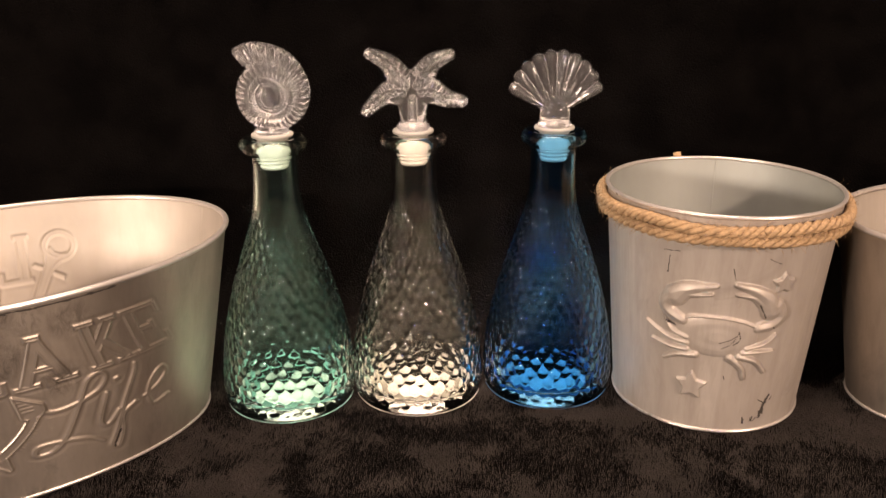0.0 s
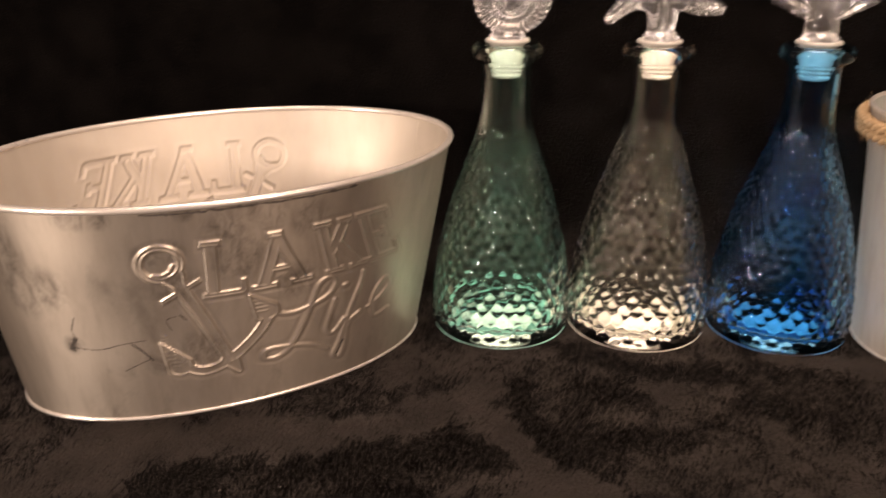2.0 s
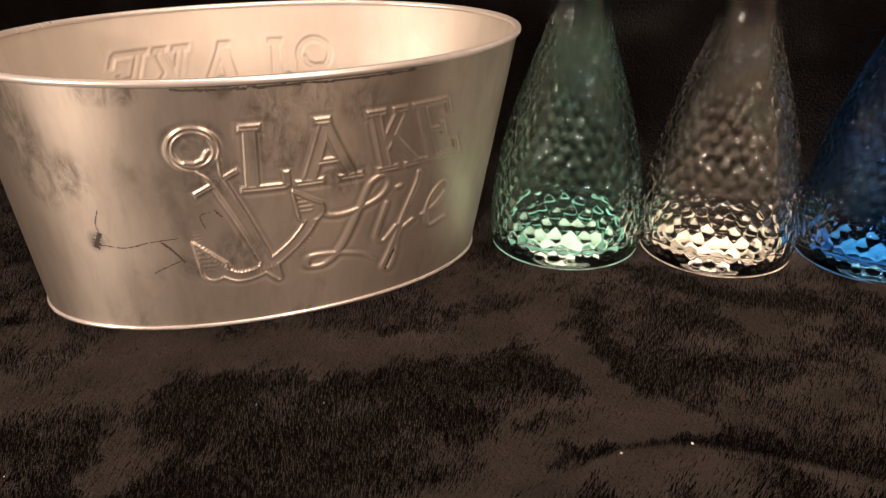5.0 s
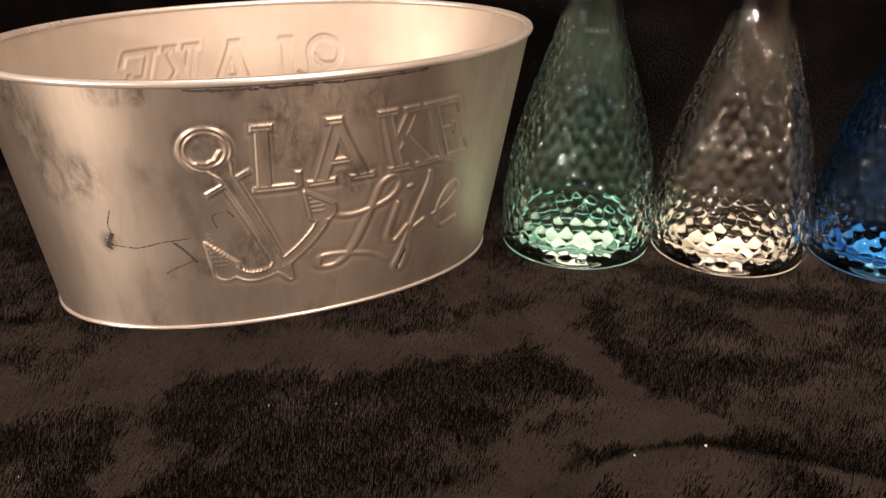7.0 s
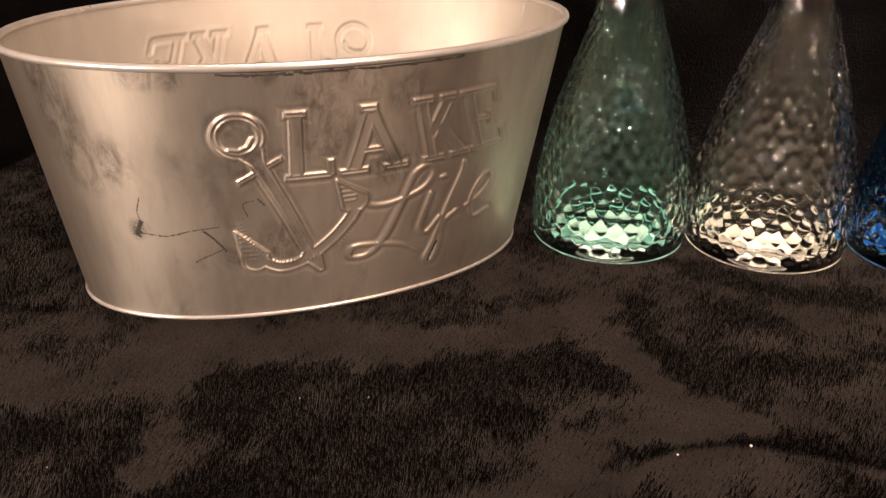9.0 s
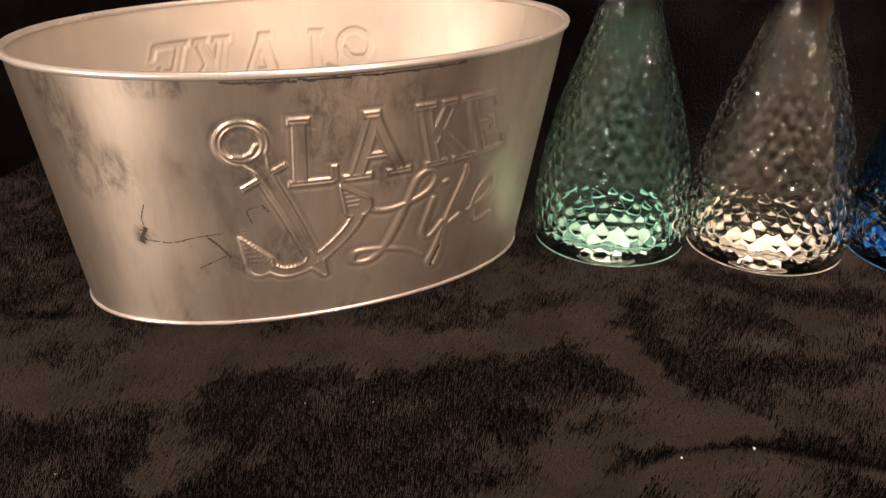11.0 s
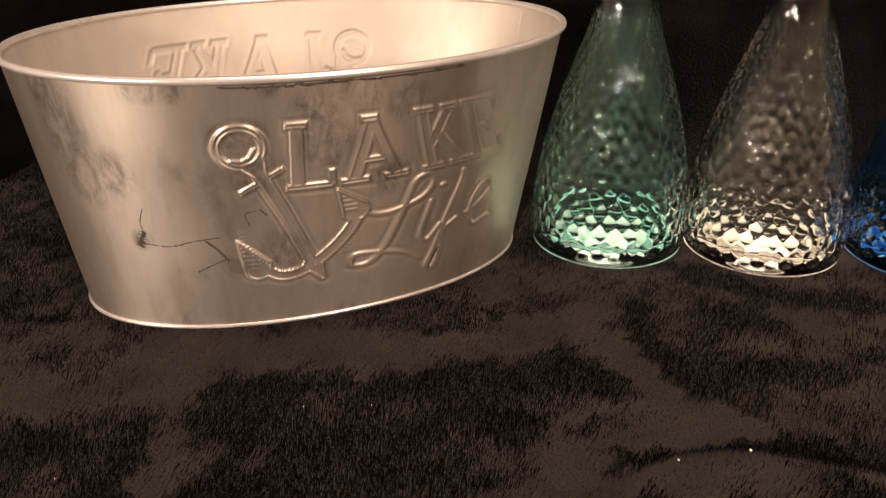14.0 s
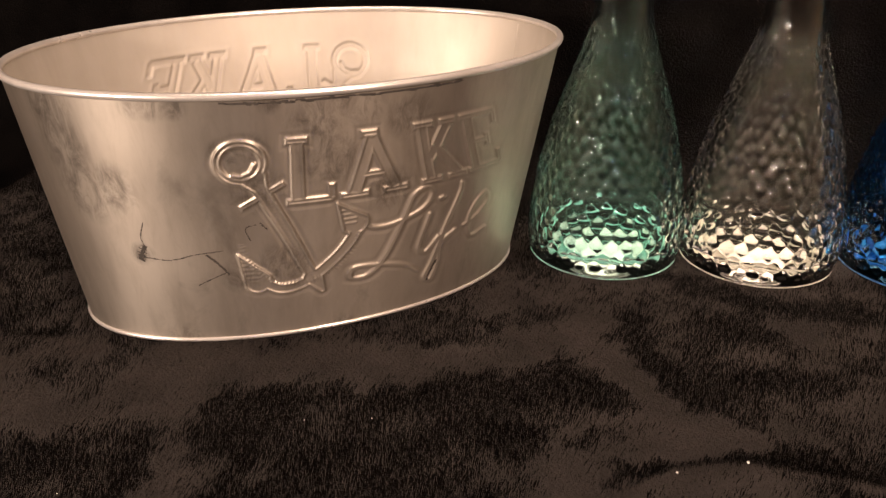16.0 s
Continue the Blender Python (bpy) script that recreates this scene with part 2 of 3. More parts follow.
# unseen room, added to close the place and shape reflections
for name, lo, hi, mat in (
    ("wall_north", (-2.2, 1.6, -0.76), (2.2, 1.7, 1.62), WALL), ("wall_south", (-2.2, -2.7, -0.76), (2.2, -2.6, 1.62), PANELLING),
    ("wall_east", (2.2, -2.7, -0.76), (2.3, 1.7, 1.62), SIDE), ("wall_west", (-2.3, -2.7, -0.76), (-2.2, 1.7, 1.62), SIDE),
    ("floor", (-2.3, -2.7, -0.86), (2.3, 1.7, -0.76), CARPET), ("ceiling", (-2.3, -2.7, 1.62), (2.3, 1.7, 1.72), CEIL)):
    tagged(box(name, lo, hi, mat), name.replace("_", " ") + " of the unseen room added round the table", "room", kind="structure")

table = thing("table", (0, 0.3, -0.76), "dark wooden table hidden under the plush blanket", "table")
for name, lo, hi in (("tabletop", (-0.9, -0.45, 0.71), (0.9, 0.62, 0.75)), *[("leg", (x - 0.03, y - 0.03, 0), (x + 0.03, y + 0.03, 0.71)) for x in (-0.82, 0.82) for y in (-0.38, 0.55)]):
    ob = box(name, lo, hi, WOOD)
    ob.parent = table

BACK = 0.675   # where the blanket turns up
TURN_R = 0.07


FOLD = ((-0.14, 0.300), (-0.108, 0.325), (-0.092, 0.339), (-0.079, 0.349), (-0.058, 0.356), (-0.036, 0.357), (-0.015, 0.355), (0.02, 0.347), (0.1, 0.33))   # crest of a fold in the cloth


def drape(x, q):
    """The blanket's surface at x, q metres along it from its near edge: place on the floor, then up the hanging part."""
    flat = q - 0.35
    arc = (flat - (BACK - TURN_R)) / TURN_R
    t = np.clip(arc, 0, np.pi / 2)
    y = np.where(arc < 0, flat, BACK - TURN_R + TURN_R * np.sin(t))
    z = np.where(arc < 0, 0, TURN_R * (1 - np.cos(t))) + np.maximum(0, arc - np.pi / 2) * TURN_R
    hang = np.clip(z / 0.25, 0, 1)
    y = y + hang * (0.012 * np.sin(x * 17 + 1.3 * np.sin(x * 5)) + 0.006 * np.sin(x * 41 + z * 6) + 0.05 * z)
    s = y - np.interp(x, *zip(*FOLD))
    reach = np.clip((x + 0.125) / 0.04, 0, 1) * np.clip((0.16 - x) / 0.12, 0, 1)
    fold = 0.0065 * np.exp(-((s + 0.013) / 0.012) ** 2) - 0.0030 * np.exp(-((s - 0.002) / 0.004) ** 2)
    fold2 = np.exp(-((y - 0.398 + 0.03 * (x + 0.41)) / 0.005) ** 2) * np.clip((-0.375 - x) * 40, 0, 1)
    swell = 0.0035 * np.exp(-((x - 0.105) / 0.05) ** 2 - ((y - 0.518) / 0.014) ** 2)
    z = z + (1 - hang) * (reach * fold - 0.003 * fold2 + swell)
    return y, z - 0.0005


bx, bq = np.meshgrid(np.linspace(-1.1, 1.1, 260), np.linspace(0, 1.75, 300))
by, bz = drape(bx, bq)
blanket = thing("plush_blanket", (0, 0, 0), "black-brown plush blanket spread over the table and hung up behind", "blanket")
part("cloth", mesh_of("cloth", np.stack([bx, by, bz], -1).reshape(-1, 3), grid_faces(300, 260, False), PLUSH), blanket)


# ---- things ----
def bottle_profile():
    pts = [(0.0435, 0.0), (0.0462, 0.002), (0.0472, 0.007), (0.0474, 0.014), (0.0468, 0.028), (0.0456, 0.040), (0.0442, 0.050),
           (0.0400, 0.070), (0.0346, 0.090), (0.0278, 0.110), (0.0210, 0.130), (0.0184, 0.140), (0.0167, 0.152), (0.0161, 0.165), (0.0160, 0.178)]
    return [(p.x, p.y) for p in catmull(pts, 14)]


def bottle_glass(name, material):
    """A bottle with hexagonal hammered bumps outside and a smooth inner wall, closed over the lip."""
    n, around, row = 468, 36, 0.0073
    pr = bottle_profile()
    a = np.linspace(0, 2 * np.pi, n, endpoint=False)
    rings = [np.stack([0 * a, 0 * a, 0 * a + 0.003], -1), np.stack([0.030 * np.cos(a), 0.030 * np.sin(a), 0 * a + 0.002], -1),
             np.stack([0.038 * np.cos(a), 0.038 * np.sin(a), 0 * a], -1)]
    for r, z in pr:
        v = z / row
        best = np.full(n, 9.0)
        for k in (math.floor(v), math.floor(v) + 1):
            off = 0.5 * (k % 2)
            c = a / (2 * np.pi) * around - off
            wob = 0.24 * np.sin(k * 12.9 + np.round(c) * 4.7)
            du = (c - np.round(c)) + wob * 0.6
            dv = (v - k) + 0.20 * np.sin(k * 7.1 + np.round(c) * 9.3)
            best = np.minimum(best, du * du * 1.15 + dv * dv * 0.8)
        amp = 0.0031 * np.clip((z - 0.005) / 0.006, 0, 1) * np.clip((0.150 - z) / 0.03, 0, 1)
        rr = r + amp * (0.35 - 1.25 * np.minimum(best, 0.5))
        rings.append(np.stack([rr * np.cos(a), rr * np.sin(a), 0 * a + z], -1))
    lip = [(0.0160, 0.1825), (0.0195, 0.1850), (0.0222, 0.1870), (0.0231, 0.1900), (0.0225, 0.1930), (0.0200, 0.1950), (0.0170, 0.1952), (0.0148, 0.1935), (0.0132, 0.189)]
    inner = [(max(0.004, r - 0.0030), z) for r, z in reversed(pr[::6]) if z > 0.013]
    for r, z in lip + inner + [(0.0420, 0.0105), (0.034, 0.0072), (0.0, 0.0066)]:
        rings.append(np.stack([r * np.cos(a), r * np.sin(a), 0 * a + z], -1))
    return mesh_of(name, np.concatenate(rings), grid_faces(len(rings), n, True), material)


def solid_from_field(name, field, lo, hi, step, material, calm_back=False):
    """A two-sided cushion over the area where field(x, z) > 0; field is its half thickness."""
    xs, zs = np.arange(lo[0], hi[0], step), np.arange(lo[1], hi[1], step)
    x, z = np.meshgrid(xs, zs)
    h = field(x, z)
    inside = h > 0
    rows, cols = x.shape
    quad = inside[:-1, :-1] | inside[1:, :-1] | inside[:-1, 1:] | inside[1:, 1:]
    i, j = np.nonzero(quad)
    a = i * cols + j
    f = np.stack([a, a + 1, a + 1 + cols, a + cols], -1)
    hh = np.maximum(h, 0)
    # pull border points in to the outline
    gz, gx = np.gradient(h, step)
    g2 = gx * gx + gz * gz + 1e-9
    neg = h < 0
    mx = np.where(neg, np.clip(-h * gx / g2, -step, step), 0)
    mz = np.where(neg, np.clip(-h * gz / g2, -step, step), 0)
    front = np.stack([x + mx, -hh, z + mz], -1).reshape(-1, 3)
    calm = hh
    for k in range(10):
        p = np.pad(calm, 1, mode="edge")
        calm = (p[:-2, 1:-1] + p[2:, 1:-1] + p[1:-1, :-2] + p[1:-1, 2:] + calm) / 5
    rear = np.minimum(0.8 * calm, 1.3 * hh) if calm_back else hh     # a back smoother and flatter than the face
    back = np.stack([x + mx, rear, z + mz], -1).reshape(-1, 3)
    used = np.zeros(rows * cols, bool)
    used[f.ravel()] = True
    index = np.cumsum(used) - 1
    count = used.sum()
    fr = index[f]
    verts = np.concatenate([front[used], back[used]])
    me = mesh_of(name, verts, np.concatenate([fr, fr[:, ::-1] + count]), material)
    bm = bmesh.new()
    bm.from_mesh(me)
    bmesh.ops.remove_doubles(bm, verts=bm.verts, dist=2e-5)
    bm.to_mesh(me)
    bm.free()
    me.polygons.foreach_set("use_smooth", [True] * len(me.polygons))
    return me


def domed(d, full, round_over):
    """Half thickness from the depth d inside an outline, rounded at the edge."""
    t = np.clip(d / round_over, -1, 1)
    return np.where(d > 0, full * np.sqrt(np.maximum(0, 1 - (1 - t) ** 2)), d)


def nautilus(x, z):
    """A coiled shell: the outer whorl widens round to a blunt mouth, with ribs across and the inner whorls as grooves."""
    dx, dz = x - 0.002, z - 0.0215
    r = np.hypot(dx, dz)
    turn = np.mod(np.degrees(np.arctan2(dz, dx)) - 127, 360)
    edge = np.interp(turn, (0, 44, 134, 180, 224, 270, 314, 345, 360), (0.0258, 0.0250, 0.0226, 0.0232, 0.0252, 0.0288, 0.0348, 0.0398, 0.0412))
    d = edge - r
    shell = domed(d, 0.0070, 0.006)
    ribs = 0.0026 * np.cos(np.radians(turn) * 34) * np.clip((r - 0.003) / 0.006, 0, 1) * np.clip(d / 0.002, 0, 1)
    groove = np.zeros_like(r)
    for k in range(3):
        inner = 0.64 ** (k + 1) * edge
        groove = np.maximum(groove, np.exp(-((r - inner) / 0.0010) ** 2))
    bead = 0.0015 * np.exp(-(r / 0.0022) ** 2)
    return np.where(d > 0, np.maximum(shell + ribs + bead - 0.0036 * groove * (d > 0.003) * (r > 0.0045), 0.0005), d)


STAR_ARMS = [[(0.0, 0.0), (-0.009, 0.011), (-0.0165, 0.0205), (-0.0285, 0.0265)], [(0.0, 0.0), (0.007, 0.011), (0.0145, 0.0205), (0.0255, 0.0255)],
             [(0.0, 0.0), (-0.013, 0.001), (-0.022, -0.003), (-0.032, -0.0125)], [(0.0, 0.0), (0.013, 0.001), (0.023, -0.004), (0.0345, -0.0062)],
             [(0.0, 0.0), (0.0, -0.009), (0.0, -0.018), (0.0, -0.0225)]]


def starfish(x, z):
    z0 = z - 0.0227
    d = np.full(x.shape, 1.0)
    bumps = np.zeros(x.shape)
    for k, arm in enumerate(STAR_ARMS):
        line = [(p.x, p.y) for p in catmull(arm, 6)]
        d = np.minimum(d, near(x, z0, line, 0.0108, 0.0042 if k < 4 else 0.0076))
        for q in line[3::2]:
            bumps = np.maximum(bumps, np.exp(-((np.hypot(x - q[0], z0 - q[1]) - 0.0014) / 0.0007) ** 2))
    return np.where(-d > 0, domed(-d, 0.0072, 0.0062) + 0.0026 * bumps * (d < -0.0012), -d)


def scallop(x, z):
    """A fan of rounded ribs on a waisted stem."""
    z0 = z - 0.0155
    d = np.minimum(near(x, z0, [(0, -0.0155), (0, -0.003)], 0.0088, 0.0078), near(x, z0, [(0, -0.0118), (0, -0.0100)], 0.0108))
    thick = domed(-d, 0.0080, 0.009)
    for k in range(10):
        a = math.radians(164 - k * (164 - 16) / 9)
        reach = 0.0305 - 0.001 * abs(k - 4.5) / 4.5
        tip = (reach * math.cos(a), reach * math.sin(a))
        dk = near(x, z0, [(0.005 * math.cos(a), -0.006), tip], 0.0024, 0.0046)
        d = np.minimum(d, dk)
        thick = np.maximum(thick, domed(-dk, 0.0070, 0.0046))
    return np.where(-d > 0, thick, -d)


def bottle(place, turn, label, material, field, lo, hi, form, stopper_label):
    b = thing("glass_bottle", place, label, "bottle", "bottles with sea-creature stoppers")
    body = part("bottle_body", bottle_glass("bottle_body", material), b)
    body.rotation_euler.z = radians(turn)
    body.visible_shadow = False
    tag = part("base_label", lathe("base_label", [(0.0, 0.0010), (0.0328, 0.0008), (0.0330, 0.0012), (0.0, 0.0016)], PAPER, 48), b, "round white paper label under the base")
    tag.location.z = -0.0006
    # added ring: the base's lit edge put into a pale cloudy part
    part("base_ring", lathe("base_ring", [(0.0346, -0.0004), (0.0440, -0.0004), (0.0462, 0.0010), (0.0440, -0.0001), (0.0346, -0.0001)], BASE_GLOW[material], 96, True), b, "added pale ring for the light held in the thick base")
    stop = part("stopper", lathe("stopper", [(0.0, 0.1977), (0.0112, 0.1977), (0.0116, 0.1996), (0.0112, 0.2004), (0.0098, 0.2010), (0.0096, 0.2025), (0.0, 0.2025)], CRYSTAL, 56), b, stopper_label)
    stop.visible_shadow = False
    fig = part(form, solid_from_field(form, field, lo, hi, 0.0006, CRYSTAL, field is nautilus), stop)
    fig.location, fig.scale = (0, 0, 0.2005), (0.97, 0.97, 0.97)
    fig.visible_shadow = False
    ribs = [(0.0, 0.1740), (0.0086, 0.1740), (0.0096, 0.1752), (0.0096, 0.1760), (0.0080, 0.1768), (0.0080, 0.1776), (0.0104, 0.1786), (0.0104, 0.1795), (0.0086, 0.1803), (0.0086, 0.1811), (0.0112, 0.1821), (0.0112, 0.1831), (0.0092, 0.1839), (0.0092, 0.1847), (0.0118, 0.1857), (0.0118, 0.1868), (0.0098, 0.1876), (0.0100, 0.1932), (0.0124, 0.1955), (0.0138, 0.1957), (0.0141, 0.1966), (0.0137, 0.1975), (0.0, 0.1976)]
    part("plug", lathe("plug", ribs, PLUG, 48), stop, "ribbed white plastic plug")
    return b


bottle((-0.1146, 0.5634, 0), 20, "sea-green hammered glass bottle with a clear nautilus stopper", GREEN, nautilus, (-0.042, -0.008), (0.042, 0.07), "nautilus", "clear glass nautilus shell stopper")
bottle((-0.0197, 0.5716, 0), 75, "clear hammered glass bottle with a clear starfish stopper", CLEAR, starfish, (-0.045, -0.005), (0.048, 0.068), "starfish", "clear glass starfish stopper")
bottle((0.0779, 0.5795, 0), 130, "cobalt blue hammered glass bottle with a clear scallop stopper", BLUE, scallop, (-0.045, -0.003), (0.045, 0.068), "scallop", "clear glass scallop shell stopper")


# ---- galvanized tubs ----
MM = 0.001


def smear(name, line, wide, on_wall, seed):
    """Ragged dark flecks along a line on a wall, a hair proud of it."""
    rng = random.Random(seed * 7 + 3)
    bm = bmesh.new()
    pts = catmull(line, 14)
    for i, p in enumerate(pts[:-1]):
        for k in range(2 if wide > 0.7 else 1):
            if rng.random() < 0.06:
                continue
            d = pts[i + 1] - p
            side = Vector((-d.y, d.x, 0)).normalized()
            c = p + side * rng.uniform(-0.7, 0.7) * wide * k
            w0, w1 = wide * rng.uniform(0.25, 0.7), wide * rng.uniform(0.25, 0.7)
            e = c + d * rng.uniform(1.0, 1.8)
            q = [c - side * w0, e - side * w1, e + side * w1, c + side * w0]
            bm.faces.new([bm.verts.new(on_wall(t.x, t.y)) for t in q])
    me = bpy.data.meshes.new(name)
    bm.to_mesh(me)
    bm.free()
    me.materials.append(INK)
    return me


def lettering(u, v):
    """Pressed word in slab capitals and a script word below, in millimetres; returns the signed distance."""
    bars = [[(-29, 82), (-29, 113)], [(-3, 82), (9, 112)], [(9, 112), (18, 82)], [(38, 82), (38, 113)], [(39, 94), (53, 112)], [(44, 100), (55, 82)], [(67, 82), (67, 113)]]
    thin = [[(-34, 113.5), (-24, 113.5)], [(-34, 81.5), (-13, 81.5)], [(-13, 81.5), (-13, 89)], [(1, 92), (14, 92)], [(-9, 81.5), (4, 81.5)], [(12, 81.5), (24, 81.5)],
            [(4, 113.5), (12, 113.5)], [(33, 113.5), (44, 113.5)], [(33, 81.5), (44, 81.5)], [(49, 113.5), (58, 113.5)], [(49, 81.5), (60, 81.5)],
            [(62, 113.5), (86, 113.5)], [(86, 113.5), (86, 107)], [(62, 81.5), (86, 81.5)], [(86, 81.5), (86, 89)], [(67, 98), (79, 98)], [(79, 95), (79, 101)]]
    d = np.full(u.shape, 1e3)
    for s in bars:
        d = np.minimum(d, slab(u, v, s, 3.3))
    for s in thin:
        d = np.minimum(d, slab(u, v, s, 1.8))
    script = [[(1, 66), (2, 61), (12, 60), (29, 65), (37, 73), (35, 78), (27, 75), (20, 64), (6, 41), (-3, 31), (-10, 31), (-8, 37), (3, 36), (13, 32), (18, 26)],
              [(33, 61), (25, 47), (22, 40), (25, 37), (34, 45)], [(56, 75), (53, 69), (39, 50), (26, 29), (20, 20), (22, 17), (29, 28), (34, 40), (44, 46)],
              [(50, 47), (60, 51), (70, 58), (70, 64), (61, 59), (53, 49), (51, 38), (62, 40)], [(41, 69), (43, 69.5)]]
    for s in script:
        d = np.minimum(d, near(u, v, [(p.x, p.y) for p in catmull(s, 5)], 1.25))
    return d


def anchor(u, v):
    ring = np.abs(np.hypot(u + 54, v - 104) - 9.9) - 1.9
    neck = np.maximum(near(u, v, [(-55, 104), (-49, 96), (-46, 90)], 9.0, 4.0), 8.2 - np.hypot(u + 54, v - 104))
    d = np.minimum(ring, neck)
    d = np.minimum(d, near(u, v, [(-58, 97.5), (-54, 97), (-50, 99), (-48, 103)], 1.0))
    d = np.minimum(d, near(u, v, [(-47, 92), (-42, 81), (-35, 66), (-21, 34)], 4.0, 3.2))
    d = np.minimum(d, slab(u, v, [(-55, 80.5), (-36, 92)], 1.5))
    arm = [(p.x, p.y) for p in catmull([(-54, 42), (-47, 36), (-38, 31), (-27, 33), (-17, 40), (-8, 49), (-2, 59), (-3, 66)], 5)]
    d = np.minimum(d, near(u, v, arm, 3.3))
    d = np.minimum(d, near(u, v, [(-22, 36), (-17, 27)], 5.5, 2.0))
    d = np.minimum(d, near(u, v, [(-50, 37), (-59, 54)], 7.5, 0.5))
    return np.minimum(d, near(u, v, [(-2, 65), (-11, 78)], 7.0, 0.5))


def pressed(s, z):
    """Height of the pressed design, in metres, at s metres along the wall and z up it."""
    v = z / MM
    s = s / MM
    u = s + 0.0048 * (s + 35) * (v - 80)
    out = np.zeros(s.shape)
    moat = np.zeros(s.shape)
    for d, high, flat in ((lettering(u, v), 0.0006, 0.42), (anchor(s, v), 0.0009, 0.35)):
        plate = raised(d, 0.9)
        ridge = np.exp(-((d + 0.8) / 0.6) ** 2)
        out = np.maximum(out, high * (flat * plate + (1 - flat) * ridge))
        moat = np.maximum(moat, np.exp(-((d - 1.5) / 1.1) ** 2))
    # beads along the shank, hatching along the arm and on the flukes
    along = (s + 47) * 0.41 - (v - 92) * 0.91
    beads = (0.5 + 0.5 * np.cos(along * 3.4)) * np.exp(-(near(s, v, [(-46, 90), (-21, 34)], 0.0) / 1.0) ** 2) * 0.6
    a2 = np.arctan2(v - 62, s + 28)
    hatch = (0.5 + 0.5 * np.cos(a2 * 90)) * np.exp(-((np.hypot(s + 28, v - 62) - 28.5) / 1.5) ** 2) * (v < 60)
    fluke = (0.5 + 0.5 * np.cos(v * 2.4)) * ((near(s, v, [(-52, 40), (-58, 51)], 3.6, 0.5) < 0) | (near(s, v, [(-4, 67), (-10, 75)], 3.4, 0.5) < 0))
    return out - 0.00018 * moat * (out < 0.0001) + 0.0003 * hatch + 0.0003 * beads + 0.00025 * fluke


def oval_tub(place, turn, size, label, rim_half, base_half, shift, rim_shift=(0, 0), fine=280, marks=()):
    h, rows = size, fine
    tub = thing("oval_tub", place, label, "tub", "galvanized tubs", turn)
    # finer columns where the two pressed panels are
    half = np.concatenate([np.linspace(-np.pi, -2.45, fine // 7, endpoint=False), np.linspace(-2.45, -0.75, fine * 2, endpoint=False), np.linspace(-0.75, 0, fine // 6 * 2, endpoint=False)])
    a = np.concatenate([half, half + np.pi])
    n = len(a)
    am, bm_ = (rim_half[0] + base_half[0]) / 2, (rim_half[1] + base_half[1]) / 2
    s = np.concatenate([[0], np.cumsum(np.hypot(am * np.sin(a[1:]), bm_ * np.cos(a[1:])) * np.diff(a))])
    s_front = s - np.interp(-np.pi / 2, a, s)
    s_back = s - np.interp(np.pi / 2, a, s)
    zs = np.linspace(0, h, rows)
    S, Z = np.meshgrid(s_front, zs)
    S2 = np.meshgrid(s_back, zs)[0]
    hz = Z * (0.1364 / h)
    lift = np.where(np.abs(S) < 0.11, pressed(S, hz), 0) + np.where(np.abs(S2) < 0.11, pressed(S2, hz), 0)
    A = np.meshgrid(a, zs)[0]

    def wall(offset):
        t = Z / h
        p = 2 / (2.10 + (2.0 - 2.10) * t)
        c, q = np.cos(A), np.sin(A)
        x = (base_half[0] + (rim_half[0] - base_half[0]) * t) * np.sign(c) * np.abs(c) ** p + shift[0] * (1 - t) + rim_shift[0] * t
        y = (base_half[1] + (rim_half[1] - base_half[1]) * t) * np.sign(q) * np.abs(q) ** p + shift[1] * (1 - t) + rim_shift[1] * t
        nx, ny = np.cos(A) / am, np.sin(A) / bm_
        ln = np.hypot(nx, ny)
        k = lift + offset
        return np.stack([x + k * nx / ln, y + k * ny / ln, Z], -1).reshape(-1, 3)

    outer, inner = wall(0.0), wall(-0.0008)
    sparse = inner.reshape(rows, n, 3)[::2, ::2]
    r2, n2 = sparse.shape[:2]
    me = mesh_of("tub_wall", outer, grid_faces(rows, n, True), TUB_ZINC)
    part("tub_wall", me, tub, "brushed zinc wall pressed with an anchor and words")
    part("tub_lining", mesh_of("tub_lining", sparse.reshape(-1, 3), grid_faces(r2, n2, True, 0, True), TUB_INNER), tub, "dull pale zinc inside")

    def hoop(name, z, half, sh, r, squash=1.0):
        bm = bmesh.new()
        m, k = 240, 10
        e = 2 / (2.0 if z > h / 2 else 2.10)
        ring = []
        for i in range(m):
            t = 2 * math.pi * i / m
            c, q = math.cos(t), math.sin(t)
            x = half[0] * math.copysign(abs(c) ** e, c) + sh[0]
            y = half[1] * math.copysign(abs(q) ** e, q) + sh[1]
            nx, ny = c / half[0], q / half[1]
            ln = math.hypot(nx, ny)
            ring.append([bm.verts.new((x + nx / ln * r * math.cos(b), y + ny / ln * r * math.cos(b), z + squash * r * math.sin(b))) for b in [2 * math.pi * j / k for j in range(k)]])
        for i in range(m):
            for j in range(k):
                bm.faces.new((ring[i][j], ring[(i + 1) % m][j], ring[(i + 1) % m][(j + 1) % k], ring[i][(j + 1) % k]))
        part(name, from_bm(name, bm, RIM_ZINC), tub)

    hoop("rolled_rim", h, rim_half, rim_shift, 0.0019)
    hoop("base_hoop", 0.0014, base_half, shift, 0.0013)
    bm = bmesh.new()
    for z in (0.004, 0.005):
        bm.faces.new([bm.verts.new((base_half[0] * 0.995 * math.cos(t) + shift[0], base_half[1] * 0.995 * math.sin(t) + shift[1], z)) for t in [2 * math.pi * i / 120 for i in range(120)]])
    part("tub_bottom", from_bm("tub_bottom", bm, TUB_INNER, False), tub)
    grid = outer.reshape(rows, n, 3)
    col = sparse[:, int(np.searchsorted(a, 0.22)) // 2]
